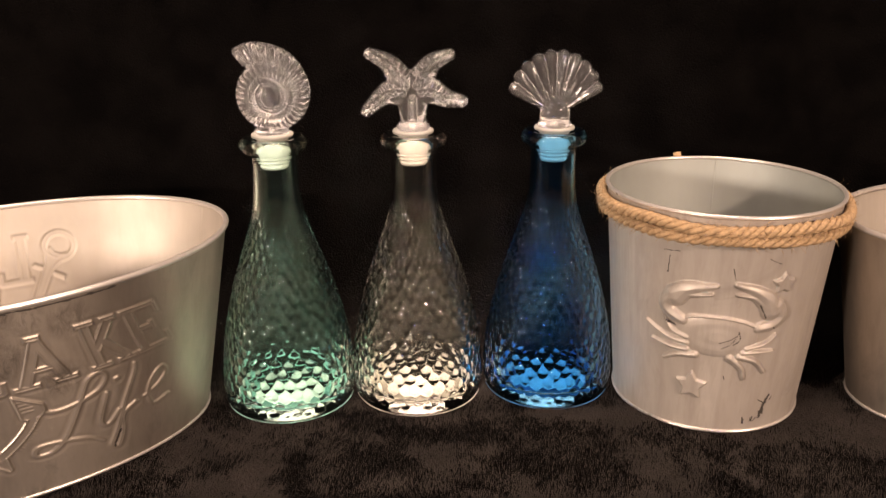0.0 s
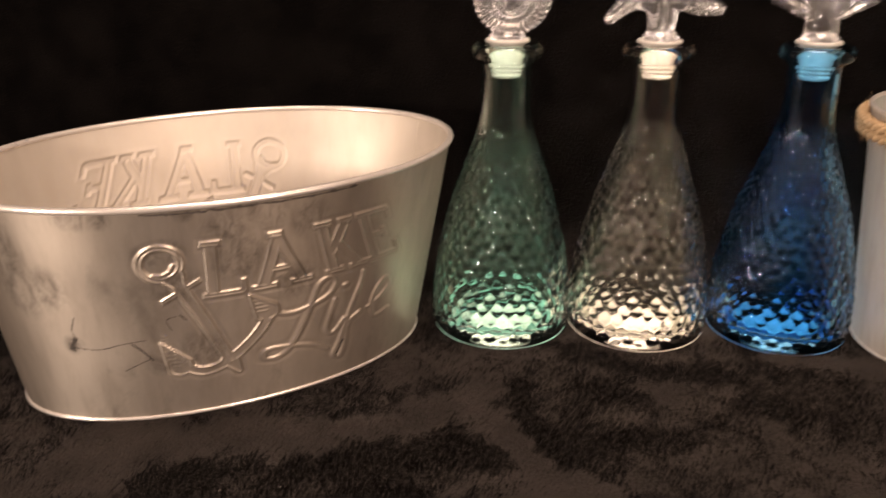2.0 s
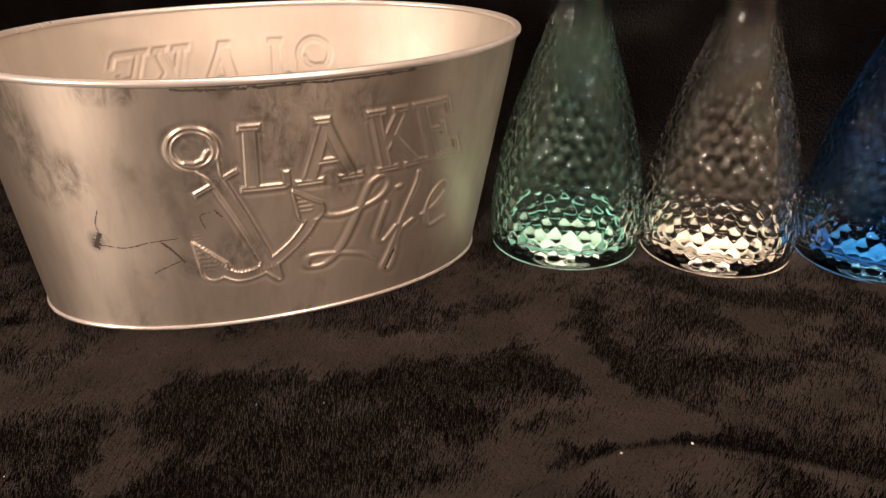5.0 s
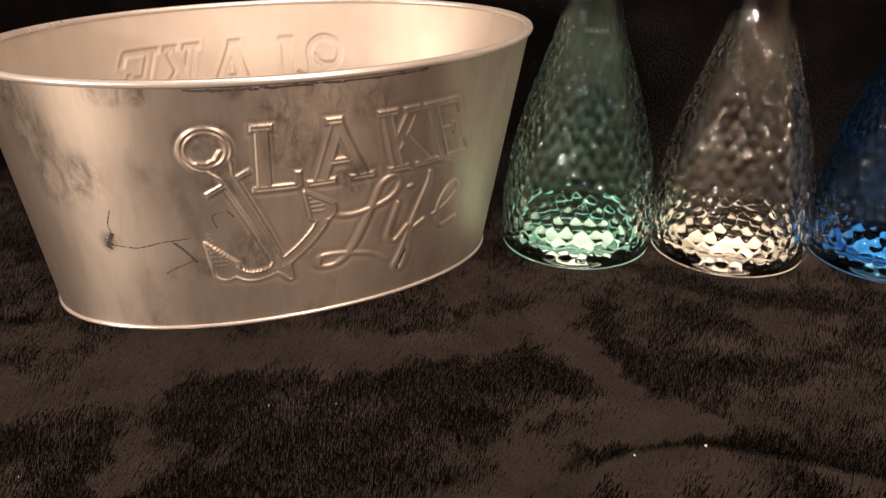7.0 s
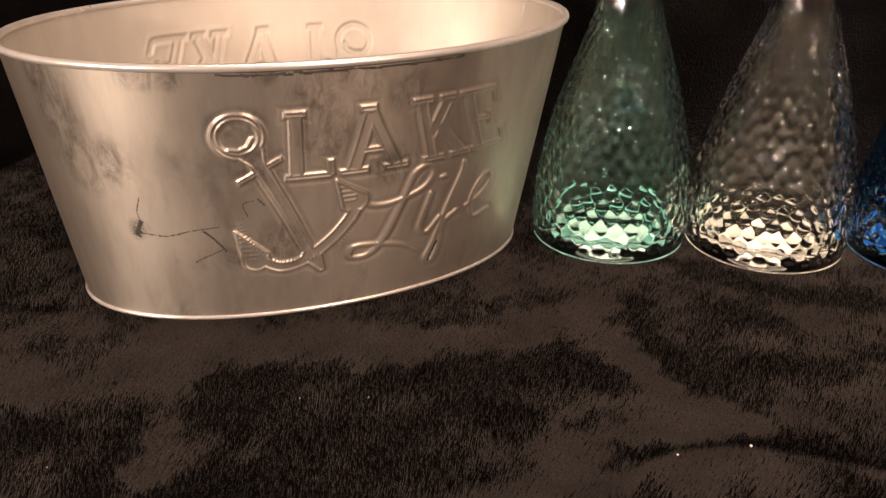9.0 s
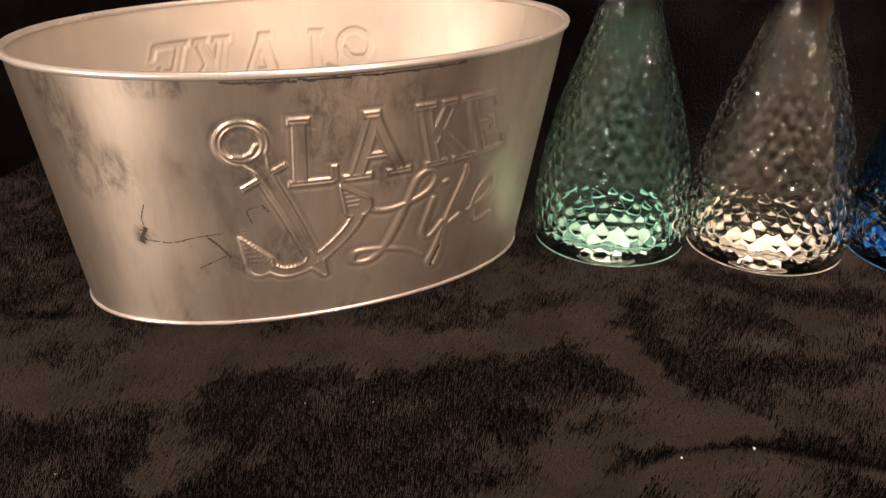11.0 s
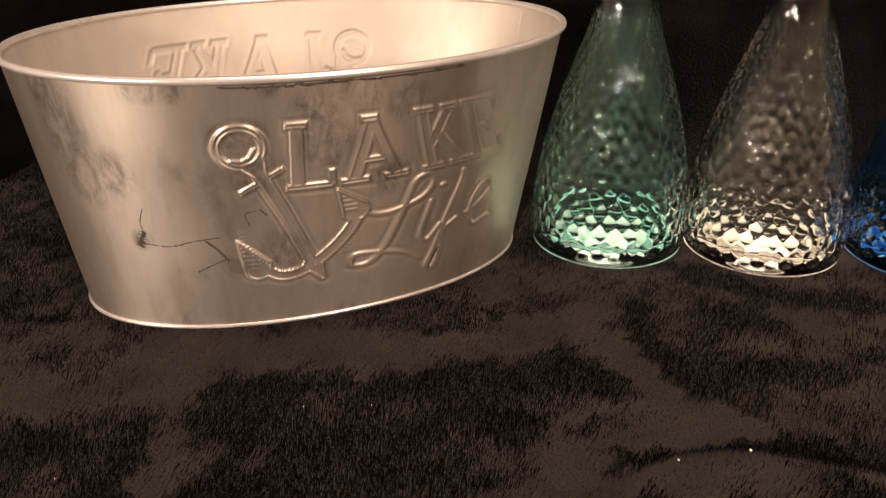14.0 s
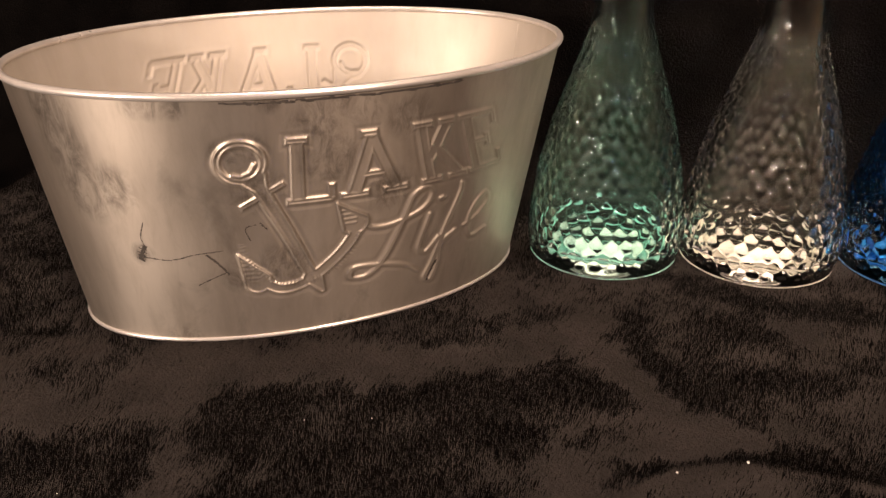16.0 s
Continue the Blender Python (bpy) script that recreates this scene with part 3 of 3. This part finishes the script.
    part("wall_seam", tube("wall_seam", [tuple(p) for p in col[4::6]], 0.0003, TUB_INNER, 6), tub)

    def on_wall(q, v):
        """A place just outside the wall, q and v millimetres along and up it."""
        i = int(np.clip(np.interp(q * MM, s_front, np.arange(n)), 0, n - 1))
        j = int(np.clip(v * MM / h * (rows - 1), 0, rows - 1))
        p = grid[j, i]
        nx, ny = math.cos(a[i]) / am, math.sin(a[i]) / bm_
        ln = math.hypot(nx, ny)
        return Vector((p[0] + 0.00012 * nx / ln, p[1] + 0.00012 * ny / ln, p[2]))

    for k, (line, wide) in enumerate(marks):
        part("scuff", smear("scuff", line, wide, on_wall, k), tub, "dark mark: rubbed scuffs and the under-rim line")
    return tub


TUB_MARKS = (([(-102, 73), (-105, 65), (-104, 59)], 0.4), ([(-104, 60), (-107, 54), (-108, 51)], 2.2), ([(-106, 53), (-92, 52), (-80, 55), (-66, 57)], 0.5),
             ([(-74, 55), (-69, 50), (-64, 43)], 0.8), ([(-65, 44), (-72, 41), (-80, 37)], 0.5),
             # first, a thin dark line just under the rim
             ([(-60, 133.5), (-40, 133), (-10, 133.5), (20, 133), (46, 133.5)], 0.8), ([(49, 30), (46, 24), (44, 18)], 1.1), ([(-47, 72), (-44, 68)], 0.6),
             ([(-52, 62), (-54, 69), (-49, 71)], 0.35))
TUB_TURN = 35.37
oval_tub((-0.286, 0.5038, 0), TUB_TURN, 0.1364, "brushed galvanized oval tub pressed with an anchor and lettering", (0.1503, 0.1040), (0.1280, 0.0723), (-0.0038, -0.0034), (-0.0013, -0.003), 280, TUB_MARKS)
oval_tub((0.4285, 0.548, 0), 0, 0.1364, "second galvanized oval tub beside the crab pail", (0.1516, 0.1040), (0.1287, 0.0723), (0, 0), (0, 0), 70)


# ---- crab pail ----
PAIL_AT = (0.1946, 0.5672, 0)
def crab(u, v):
    def stroke(points, w, e=None):
        return near(u, v, [(p.x, p.y) for p in catmull(points, 5)], w, e)

    body = np.hypot((u + 17) / 26, (v - 75) / 15) - 1
    d = np.full(u.shape, 1e3)
    d = np.minimum(d, stroke([(-40, 84), (-34, 88), (-18, 89), (-4, 87), (8, 82)], 0.9))
    for line, w, e in (([(-40, 84), (-49, 89), (-51, 95), (-46, 101)], 3.5, 6.0), ([(-45, 101), (-39, 106), (-31, 109), (-21, 111)], 7.6, 1.6), ([(-38, 103), (-30, 104), (-23, 105)], 2.5, 1.0),
                       ([(8, 82), (16, 84), (21, 90), (17, 97)], 3.5, 6.0), ([(15, 95), (10, 103), (2, 109), (-9, 113)], 7.6, 1.6), ([(9, 98), (2, 104), (-8, 106)], 2.6, 1.0),
                       ([(-36, 72), (-47, 76), (-52, 86)], 1.9, 0.8), ([(-36, 68), (-50, 70), (-65, 77)], 2.1, 0.8), ([(-36, 63), (-48, 63), (-60, 65)], 2.3, 1.0), ([(-30, 60), (-42, 58), (-51, 53)], 2.6, 1.4),
                       ([(2, 67), (14, 70), (21, 76)], 1.9, 0.8), ([(0, 64), (12, 64), (21, 64)], 2.1, 0.8), ([(-2, 61), (9, 57), (17, 48)], 2.4, 1.1), ([(-8, 60), (0, 53), (3, 44)], 2.6, 1.2)):
        d = np.minimum(d, stroke(line, w, e))
    return d, body


def five_star(u, v, cx, cy, size):
    a = np.arctan2(u - cx, v - cy)
    k = np.abs(np.mod(a + math.pi / 5, 2 * math.pi / 5) - math.pi / 5)
    r = np.hypot(u - cx, v - cy)
    return r * np.cos(k) + r * np.sin(k) * 1.75 - size * 0.62 * 1.25


PAIL_MARKS = (([(-16, 71), (-9, 74), (-5, 77)], 0.45), ([(-14, 67), (-8, 71), (-4, 79)], 0.4), ([(-7, 70), (-3, 74), (-4, 80)], 0.5), ([(27, 29), (24, 22), (22, 14)], 1.1), ([(18, 26), (23, 23)], 0.5),
              ([(8, 13), (9, 8)], 0.9), ([(14, 12), (16, 9), (20, 12)], 0.7), ([(-50, 128), (-51, 116)], 0.5), ([(-54, 131), (-44, 132)], 0.4), ([(-12, 124), (-10, 116)], 0.5), ([(8, 131), (16, 127)], 0.35),
              ([(6, 100), (9, 94), (11, 90)], 0.7), ([(-54, 88), (-50, 82), (-44, 79)], 0.8), ([(16, 84), (19, 81)], 0.6), ([(-10, 46), (-9, 43)], 0.5), ([(26, 26), (23, 20), (24, 14)], 1.6), ([(21, 17), (22, 11)], 1.2), ([(28, 24), (30, 27)], 0.6), ([(15, 9), (16, 13)], 0.8))


def pail(place):
    h, R, r0, n, rows = 0.1580, 0.0787, 0.0655, 1000, 280
    pot = thing("pail", place, "whitewashed zinc pail pressed with a crab, jute rope under its rim", "pail")
    a = np.linspace(-np.pi, np.pi, n, endpoint=False)
    A, Z = np.meshgrid(a, np.linspace(0, h, rows))
    u, v = A * (R + r0) / 2 / MM, Z / MM
    d, body = crab(u, v)
    lift = np.maximum(0.0034 * np.sqrt(np.clip(-d / 5.0, 0, 1)) + 0.0008 * raised(d, 1.6), 0.0026 * np.sqrt(np.clip(-body * 1.3, 0, 1))) - 0.0005 * raised(np.hypot((u + 17) / 15, (v - 75) / 8) * 8 - 8, 5)
    for cx, cy, size in ((-31, 36, 14.0), (20, 113, 10.0)):
        lift = np.maximum(lift, 0.0021 * raised(five_star(u, v, cx, cy, size), 1.8))

    def wall(o):
        rad = r0 + (R - r0) * Z / h + lift + o
        return np.stack([rad * np.sin(A), -rad * np.cos(A), Z], -1).reshape(-1, 3)

    outer = wall(0)
    part("pail_wall", mesh_of("pail_wall", outer, grid_faces(rows, n, True), PAIL_ZINC), pot)
    lining = wall(-0.0008).reshape(rows, n, 3)[::3, ::4]
    part("lining", mesh_of("lining", lining.reshape(-1, 3), grid_faces(*lining.shape[:2], True, 0, True), PAIL_INNER), pot, "bare grey zinc inside")

    def on_wall(q, v):
        t = q * MM / ((R + r0) / 2)
        i, j = int((t + np.pi) / (2 * np.pi) * n) % n, int(np.clip(v * MM / h * (rows - 1), 0, rows - 1))
        p = outer[j * n + i]
        return Vector((p[0] + 0.00012 * math.sin(t), p[1] - 0.00012 * math.cos(t), p[2]))

    for k, (line, wide) in enumerate(PAIL_MARKS):
        part("scuff", smear("scuff", line, wide, on_wall, k + 40), pot, "black worn scuff")
    part("rolled_rim", lathe("rolled_rim", [(R + 0.0014 * math.cos(t), h + 0.0014 * math.sin(t)) for t in [2 * math.pi * k / 12 for k in range(12)]], RIM_ZINC, 160, True), pot)
    part("base_hoop", lathe("base_hoop", [(r0 + 0.0013 * math.cos(t), 0.0015 + 0.0013 * math.sin(t)) for t in [2 * math.pi * k / 10 for k in range(10)]], RIM_ZINC, 160, True), pot)
    part("pail_bottom", lathe("pail_bottom", [(0.0, 0.004), (r0 * 0.995, 0.004), (r0 * 0.995, 0.005), (0.0, 0.005)], PAIL_INNER, 96), pot)
    part("inner_seam", tube("inner_seam", [((r0 - 0.0012) * math.sin(2.9), -(r0 - 0.0012) * math.cos(2.9), 0.006), ((R - 0.0012) * math.sin(2.9), -(R - 0.0012) * math.cos(2.9), h - 0.001)], 0.0002, PAIL_INNER), pot)
    return pot


pail(PAIL_AT)


def rope(place, z, radius):
    """Two turns of three-strand jute rope with stray fibres, knotted at the back."""
    coil = thing("jute_rope", place, "two turns of natural jute rope tied round the pail", "rope")
    for k, (dz, dr, lay) in enumerate(((0.0034, 0.0004, 1), (-0.0034, -0.0002, 1))):
        for strand in range(3):
            pts = []
            m = 560
            for i in range(m + 1):
                t = 2 * math.pi * i / m
                w = lay * (t * 27 + 0.9 * math.sin(t * 7 + k)) + strand * 2 * math.pi / 3
                rr = radius + dr + 0.0019 * math.cos(w) + 0.0005 * math.sin(t * 9 + k)
                pts.append((rr * math.sin(t), -rr * math.cos(t), z + dz + 0.0020 * math.sin(w) + 0.0010 * math.sin(t * 5 + 2 * k) * (1 - k * 0.4)))
            part("strand", tube("strand", pts, 0.0020, JUTE, 8), coil)
    rng = random.Random(5)
    verts, faces = [], []
    for i in range(2600):
        t = rng.uniform(0, 2 * math.pi)
        b = rng.uniform(-1.6, 1.6)
        base = Vector(((radius + 0.0030 * math.cos(b)) * math.sin(t), -(radius + 0.0030 * math.cos(b)) * math.cos(t), z + 0.0062 * math.sin(b)))
        along = Vector((math.cos(t), math.sin(t), 0))
        out = Vector((math.sin(t) * math.cos(b), -math.cos(t) * math.cos(b), math.sin(b)))
        stray = rng.random() < 0.025
        d = (along * rng.uniform(-1, 1) + out * (0.5 if stray else 0.12) + Vector((0, 0, rng.uniform(-0.5, 0.5)))).normalized()
        long = rng.uniform(0.004, 0.009) if stray else rng.uniform(0.003, 0.008)
        side = d.cross(out).normalized() * 0.00011
        mid = base + d * long * 0.55 + out * 0.0006
        tip = base + d * long + out * (rng.uniform(0, 0.004) if stray else 0)
        n = len(verts)
        verts += [base - side, base + side, mid + side, mid - side, tip]
        faces += [(n, n + 1, n + 2), (n, n + 2, n + 3), (n + 3, n + 2, n + 4)]
    tagged(part("fuzz", mesh_of("fuzz", verts, faces, JUTE, False), coil, "loose jute fibres"), kind="stuff")
    t = 3.22
    for lean in (0.1,):
        knot = [((radius + 0.002 + 0.002 * q) * math.sin(t + lean * 0.05 * q), -(radius + 0.002 + 0.002 * q) * math.cos(t + lean * 0.05 * q), z + 0.0042 * q) for q in (0, 1, 2, 3)]
        part("knot_end", tube("knot_end", knot, 0.0032, JUTE, 8), coil)
    return coil


rope(PAIL_AT, 0.1470, 0.0819)


# ---- added lamp housings ----
DISH = [(0.0, -0.02), (0.41, -0.02), (0.42, -0.05), (0.415, -0.05), (0.405, -0.012), (0.41, 0.0), (0.0, 0.0)]
# overhead lamp, unseen, added so the stoppers catch light
fixture = thing("added_overhead_lamp", (OVERHEAD[0], OVERHEAD[1], 1.62), "unseen round overhead lamp added to brighten the glass stoppers", "lamp")
part("lamp_dish", lathe("lamp_dish", DISH, SHADE, 64), fixture)
# front lamps set from the highlights; their poles and dishes are added
for x, y, z in FRONT_LAMPS:
    stand = thing("added_lamp", (x, y, -0.76), "unseen lamp placed from highlights, on an added stand with a white dish", "lamp", "standing lamps")
    shade = part("shade", lathe("shade", [(r * 0.3, q * 0.75 + 0.022) for r, q in DISH], SHADE, 64), stand)
    shade.matrix_local = Matrix.Translation((-x, -y, 0.76)) @ look((x, y, z), AIM)
    pole = part("pole", lathe("pole", [(0.0, 0.0), (0.12, 0.0), (0.12, 0.015), (0.012, 0.025), (0.012, z + 0.72), (0.0, z + 0.72)], WOOD, 24), stand)
    pole.location = (0.08 * (1 if x > 0 else -1), -0.10, 0)


# unseen blue source for the glints; cup and stem are added
blue_lamp = thing("added_blue_lamp", (BLUE_GLINT[0], BLUE_GLINT[1], -0.76), "unseen small blue lamp added for the blue glints, on a thin stand", "lamp")
part("stem", lathe("stem", [(0.0, 0.0), (0.09, 0.0), (0.09, 0.012), (0.008, 0.02), (0.008, BLUE_GLINT[2] + 0.70), (0.0, BLUE_GLINT[2] + 0.70)], WOOD, 20), blue_lamp).location = (0, -0.06, 0)
cup = part("cup", lathe("cup", [(r * 0.075, q * 0.6 + 0.02) for r, q in DISH], SHADE, 24), blue_lamp)
cup.matrix_local = Matrix.Translation((-BLUE_GLINT[0], -BLUE_GLINT[1], 0.76)) @ look(BLUE_GLINT, AIM)


# ---- pile of the blanket ----
# strokes of a hand over the pile: line, half width, how far it lies flat (+) or stands (-)
STROKES = (
    ([(-0.42, 0.338), (-0.361, 0.345), (-0.311, 0.374), (-0.242, 0.400), (-0.205, 0.410)], 0.016, 1.25),
    ([(-0.406, 0.368), (-0.378, 0.385), (-0.30, 0.392)], 0.014, 0.8), ([(-0.36, 0.331), (-0.331, 0.337), (-0.303, 0.347)], 0.008, 0.9),
    ([(-0.181, 0.413), (-0.160, 0.424), (-0.140, 0.436)], 0.011, 1.1), ([(-0.150, 0.446), (-0.123, 0.460), (-0.118, 0.440), (-0.107, 0.421)], 0.014, 1.25),
    ([(-0.107, 0.421), (-0.096, 0.403), (-0.082, 0.388), (-0.063, 0.381), (-0.045, 0.367)], 0.010, 1.3),
    ([(-0.138, 0.347), (-0.125, 0.360), (-0.109, 0.376), (-0.092, 0.388)], 0.008, 1.0), ([(-0.132, 0.337), (-0.108, 0.349), (-0.092, 0.361), (-0.060, 0.374)], 0.008, 1.1),
    ([(-0.145, 0.306), (-0.125, 0.317), (-0.103, 0.326), (-0.082, 0.333), (-0.055, 0.337), (-0.040, 0.331)], 0.011, 1.3),
    ([(-0.293, 0.321), (-0.286, 0.303), (-0.283, 0.289)], 0.006, 0.9), ([(-0.255, 0.308), (-0.249, 0.309)], 0.007, 0.75),
    ([(-0.082, 0.437), (-0.055, 0.437), (-0.027, 0.448)], 0.008, 0.35), ([(-0.012, 0.475), (0.007, 0.472)], 0.010, 0.6), ([(-0.028, 0.382), (-0.015, 0.378)], 0.010, 0.7),
    ([(-0.175, 0.472), (-0.149, 0.482)], 0.012, 0.5), ([(-0.150, 0.505), (-0.130, 0.486), (-0.125, 0.450)], 0.012, 0.5),
    ([(0.071, 0.530), (0.093, 0.520), (0.125, 0.518)], 0.012, 1.3), ([(0.136, 0.482), (0.143, 0.438)], 0.010, 0.6), ([(0.189, 0.474), (0.193, 0.443), (0.207, 0.426)], 0.006, 0.6),
    ([(0.250, 0.50), (0.259, 0.54), (0.30, 0.49)], 0.022, 0.6), ([(-0.02, 0.49), (0.03, 0.48)], 0.010, 0.3),
    # darker line along the fold's crease
    ([(-0.108, 0.329), (-0.092, 0.343), (-0.079, 0.353), (-0.058, 0.360), (-0.036, 0.361), (-0.015, 0.359), (0.01, 0.355)], 0.0045, -1.7),
    ([(-0.279, 0.362), (-0.240, 0.366), (-0.204, 0.372), (-0.169, 0.390), (-0.136, 0.404), (-0.117, 0.399)], 0.012, -1.0),
    ([(-0.265, 0.335), (-0.229, 0.334), (-0.197, 0.341), (-0.164, 0.364), (-0.150, 0.359)], 0.018, -1.1), ([(-0.247, 0.292), (-0.219, 0.298), (-0.189, 0.306), (-0.164, 0.318)], 0.014, -0.8),
    ([(-0.176, 0.450), (-0.172, 0.447)], 0.006, -1.4), ([(-0.200, 0.428), (-0.188, 0.430)], 0.005, -0.9), ([(-0.099, 0.470), (-0.093, 0.457), (-0.083, 0.426), (-0.073, 0.413)], 0.008, -1.4),
    ([(-0.060, 0.476), (-0.032, 0.470)], 0.014, -0.9), ([(-0.065, 0.409), (-0.040, 0.415), (-0.004, 0.432), (0.02, 0.447)], 0.012, -0.8), ([(-0.03, 0.366), (0.0, 0.367), (0.04, 0.36)], 0.008, -1.0),
    ([(-0.302, 0.304), (-0.292, 0.284)], 0.006, -0.9), ([(-0.38, 0.292), (-0.349, 0.299), (-0.327, 0.304)], 0.012, -0.8), ([(-0.427, 0.398), (-0.392, 0.398)], 0.004, -1.4),
    ([(-0.068, 0.530), (-0.034, 0.505), (0.025, 0.504)], 0.012, -0.9), ([(0.042, 0.476), (0.075, 0.451)], 0.016, -0.7), ([(0.236, 0.482), (0.259, 0.469), (0.290, 0.463)], 0.004, -1.2))


def nap_field():
    """How the pile is brushed, over the plan: 1 lies flat and shows its length, -1 stands up."""
    x, y = np.meshgrid(np.linspace(-0.57, 0.43, 501), np.linspace(0.2, 0.8, 301))
    rng = np.random.default_rng(3)
    out = -0.42 - 1.5 * np.clip((y - 0.57) / 0.05, 0, 1)
    wx = x + 0.004 * np.sin(y * 70 + 40 * x) + 0.0022 * np.sin(y * 310 - 170 * x) + 0.0012 * np.sin(y * 620 + 500 * x)
    wy = y + 0.003 * np.sin(x * 90 + 2) + 0.0016 * np.sin(x * 330 + y * 130) + 0.001 * np.sin(x * 700 - y * 330)
    for k in range(34):
        fx, fy = rng.normal(0, 26, 2) * (1 + 0.25 * k)
        out += 0.11 * np.sin(fx * wx + fy * wy + rng.uniform(0, 6.28)) / (1 + 0.03 * k)
    for line, wide, w in STROKES:
        out += w * np.exp(-(near(wx, wy, line, 0.0) / wide) ** 2)
    return np.tanh(1.5 * out)


NAP = nap_field()


def nap(x, y):
    i, j = np.clip((y - 0.2) / 0.002, 0, 299.99), np.clip((x + 0.57) / 0.002, 0, 499.99)
    i0, j0 = i.astype(int), j.astype(int)
    p, q = i - i0, j - j0
    return (NAP[i0, j0] * (1 - p) * (1 - q) + NAP[i0 + 1, j0] * p * (1 - q) + NAP[i0, j0 + 1] * (1 - p) * q + NAP[i0 + 1, j0 + 1] * p * q)


def pile_mesh(count, x0, x1, q0, q1):
    rng = np.random.default_rng(7)
    x, q = rng.uniform(x0, x1, count), rng.uniform(q0, q1, count)
    y, z = drape(x, q)
    keep = np.ones(count, bool)
    for cx, cy, r in ((-0.1146, 0.5634, 0.046), (-0.0197, 0.5716, 0.046), (0.0779, 0.5795, 0.046), (PAIL_AT[0], PAIL_AT[1], 0.067)):
        keep &= np.hypot(x - cx, y - cy) > r
    c, s = math.cos(math.radians(TUB_TURN)), math.sin(math.radians(TUB_TURN))
    u, w = (x + 0.286) * c + (y - 0.5) * s, -(x + 0.286) * s + (y - 0.5) * c
    keep &= (u / 0.128) ** 2 + (w / 0.073) ** 2 > 1
    f = nap(x, y)
    # fewer strands where dark, so the near-black cloth shows through
    keep &= rng.uniform(0, 1, count) < 0.26 + 0.74 * (0.5 + 0.5 * f)
    x, y, z, q, f = x[keep], y[keep], z[keep], q[keep], f[keep]
    n = len(x)
    t = 0.5 + 0.5 * f
    ang = 1.45 + 0.5 * nap(x * 0.6 + 0.4, y * 0.6) + rng.normal(0, 0.2, n)
    lean = np.clip(0.35 + 0.95 * t + rng.normal(0, 0.09, n), 0.1, 1.4)
    long = (0.0030 + 0.0019 * t) * rng.uniform(0.6, 1.15, n)
    y2, z2 = drape(x, q + 0.001)
    ty, tz = (y2 - y) / 0.001, (z2 - z) / 0.001     # along the cloth
    dx, dq, dn = np.cos(ang) * np.sin(lean), np.sin(ang) * np.sin(lean), np.cos(lean)
    tip = np.stack([x + long * dx, y + long * (dq * ty - dn * tz), z + long * (dq * tz + dn * ty)], -1)
    wide = 0.00006 + 0.00028 * t
    sx, sy = -np.sin(ang) * wide, np.cos(ang) * wide
    a = np.stack([x - sx, y - sy * ty, z - sy * tz], -1)
    b = np.stack([x + sx, y + sy * ty, z + sy * tz], -1)
    verts = np.stack([a, b, tip], 1).reshape(-1, 3)
    return mesh_of("nap_layer", verts, np.arange(3 * n).reshape(-1, 3), PILE, False)


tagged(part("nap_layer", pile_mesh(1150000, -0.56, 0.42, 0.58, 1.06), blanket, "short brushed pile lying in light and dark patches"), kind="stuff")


# ---- lint on the blanket ----
for k, (x, y, size) in enumerate(((-0.052, 0.350, 0.0006), (-0.081, 0.336, 0.00045), (-0.211, 0.355, 0.00025), (-0.240, 0.348, 0.00025), (-0.319, 0.284, 0.00025))):
    bm = bmesh.new()
    bmesh.ops.create_icosphere(bm, subdivisions=2, radius=size)
    for v in bm.verts:
        v.co *= 1 + 0.35 * noise.noise(v.co / size * 1.3 + Vector((k * 3, 0, 0)))
        v.co.z *= 0.7
    lint = new("lint", from_bm("lint", bm, PAPER))
    lint.location = (x, y, float(drape(np.array(x), np.array(y + 0.35))[1]) + 0.0038)
    tagged(lint, "tiny fleck of white lint on the plush blanket", "lint", "lint flecks")
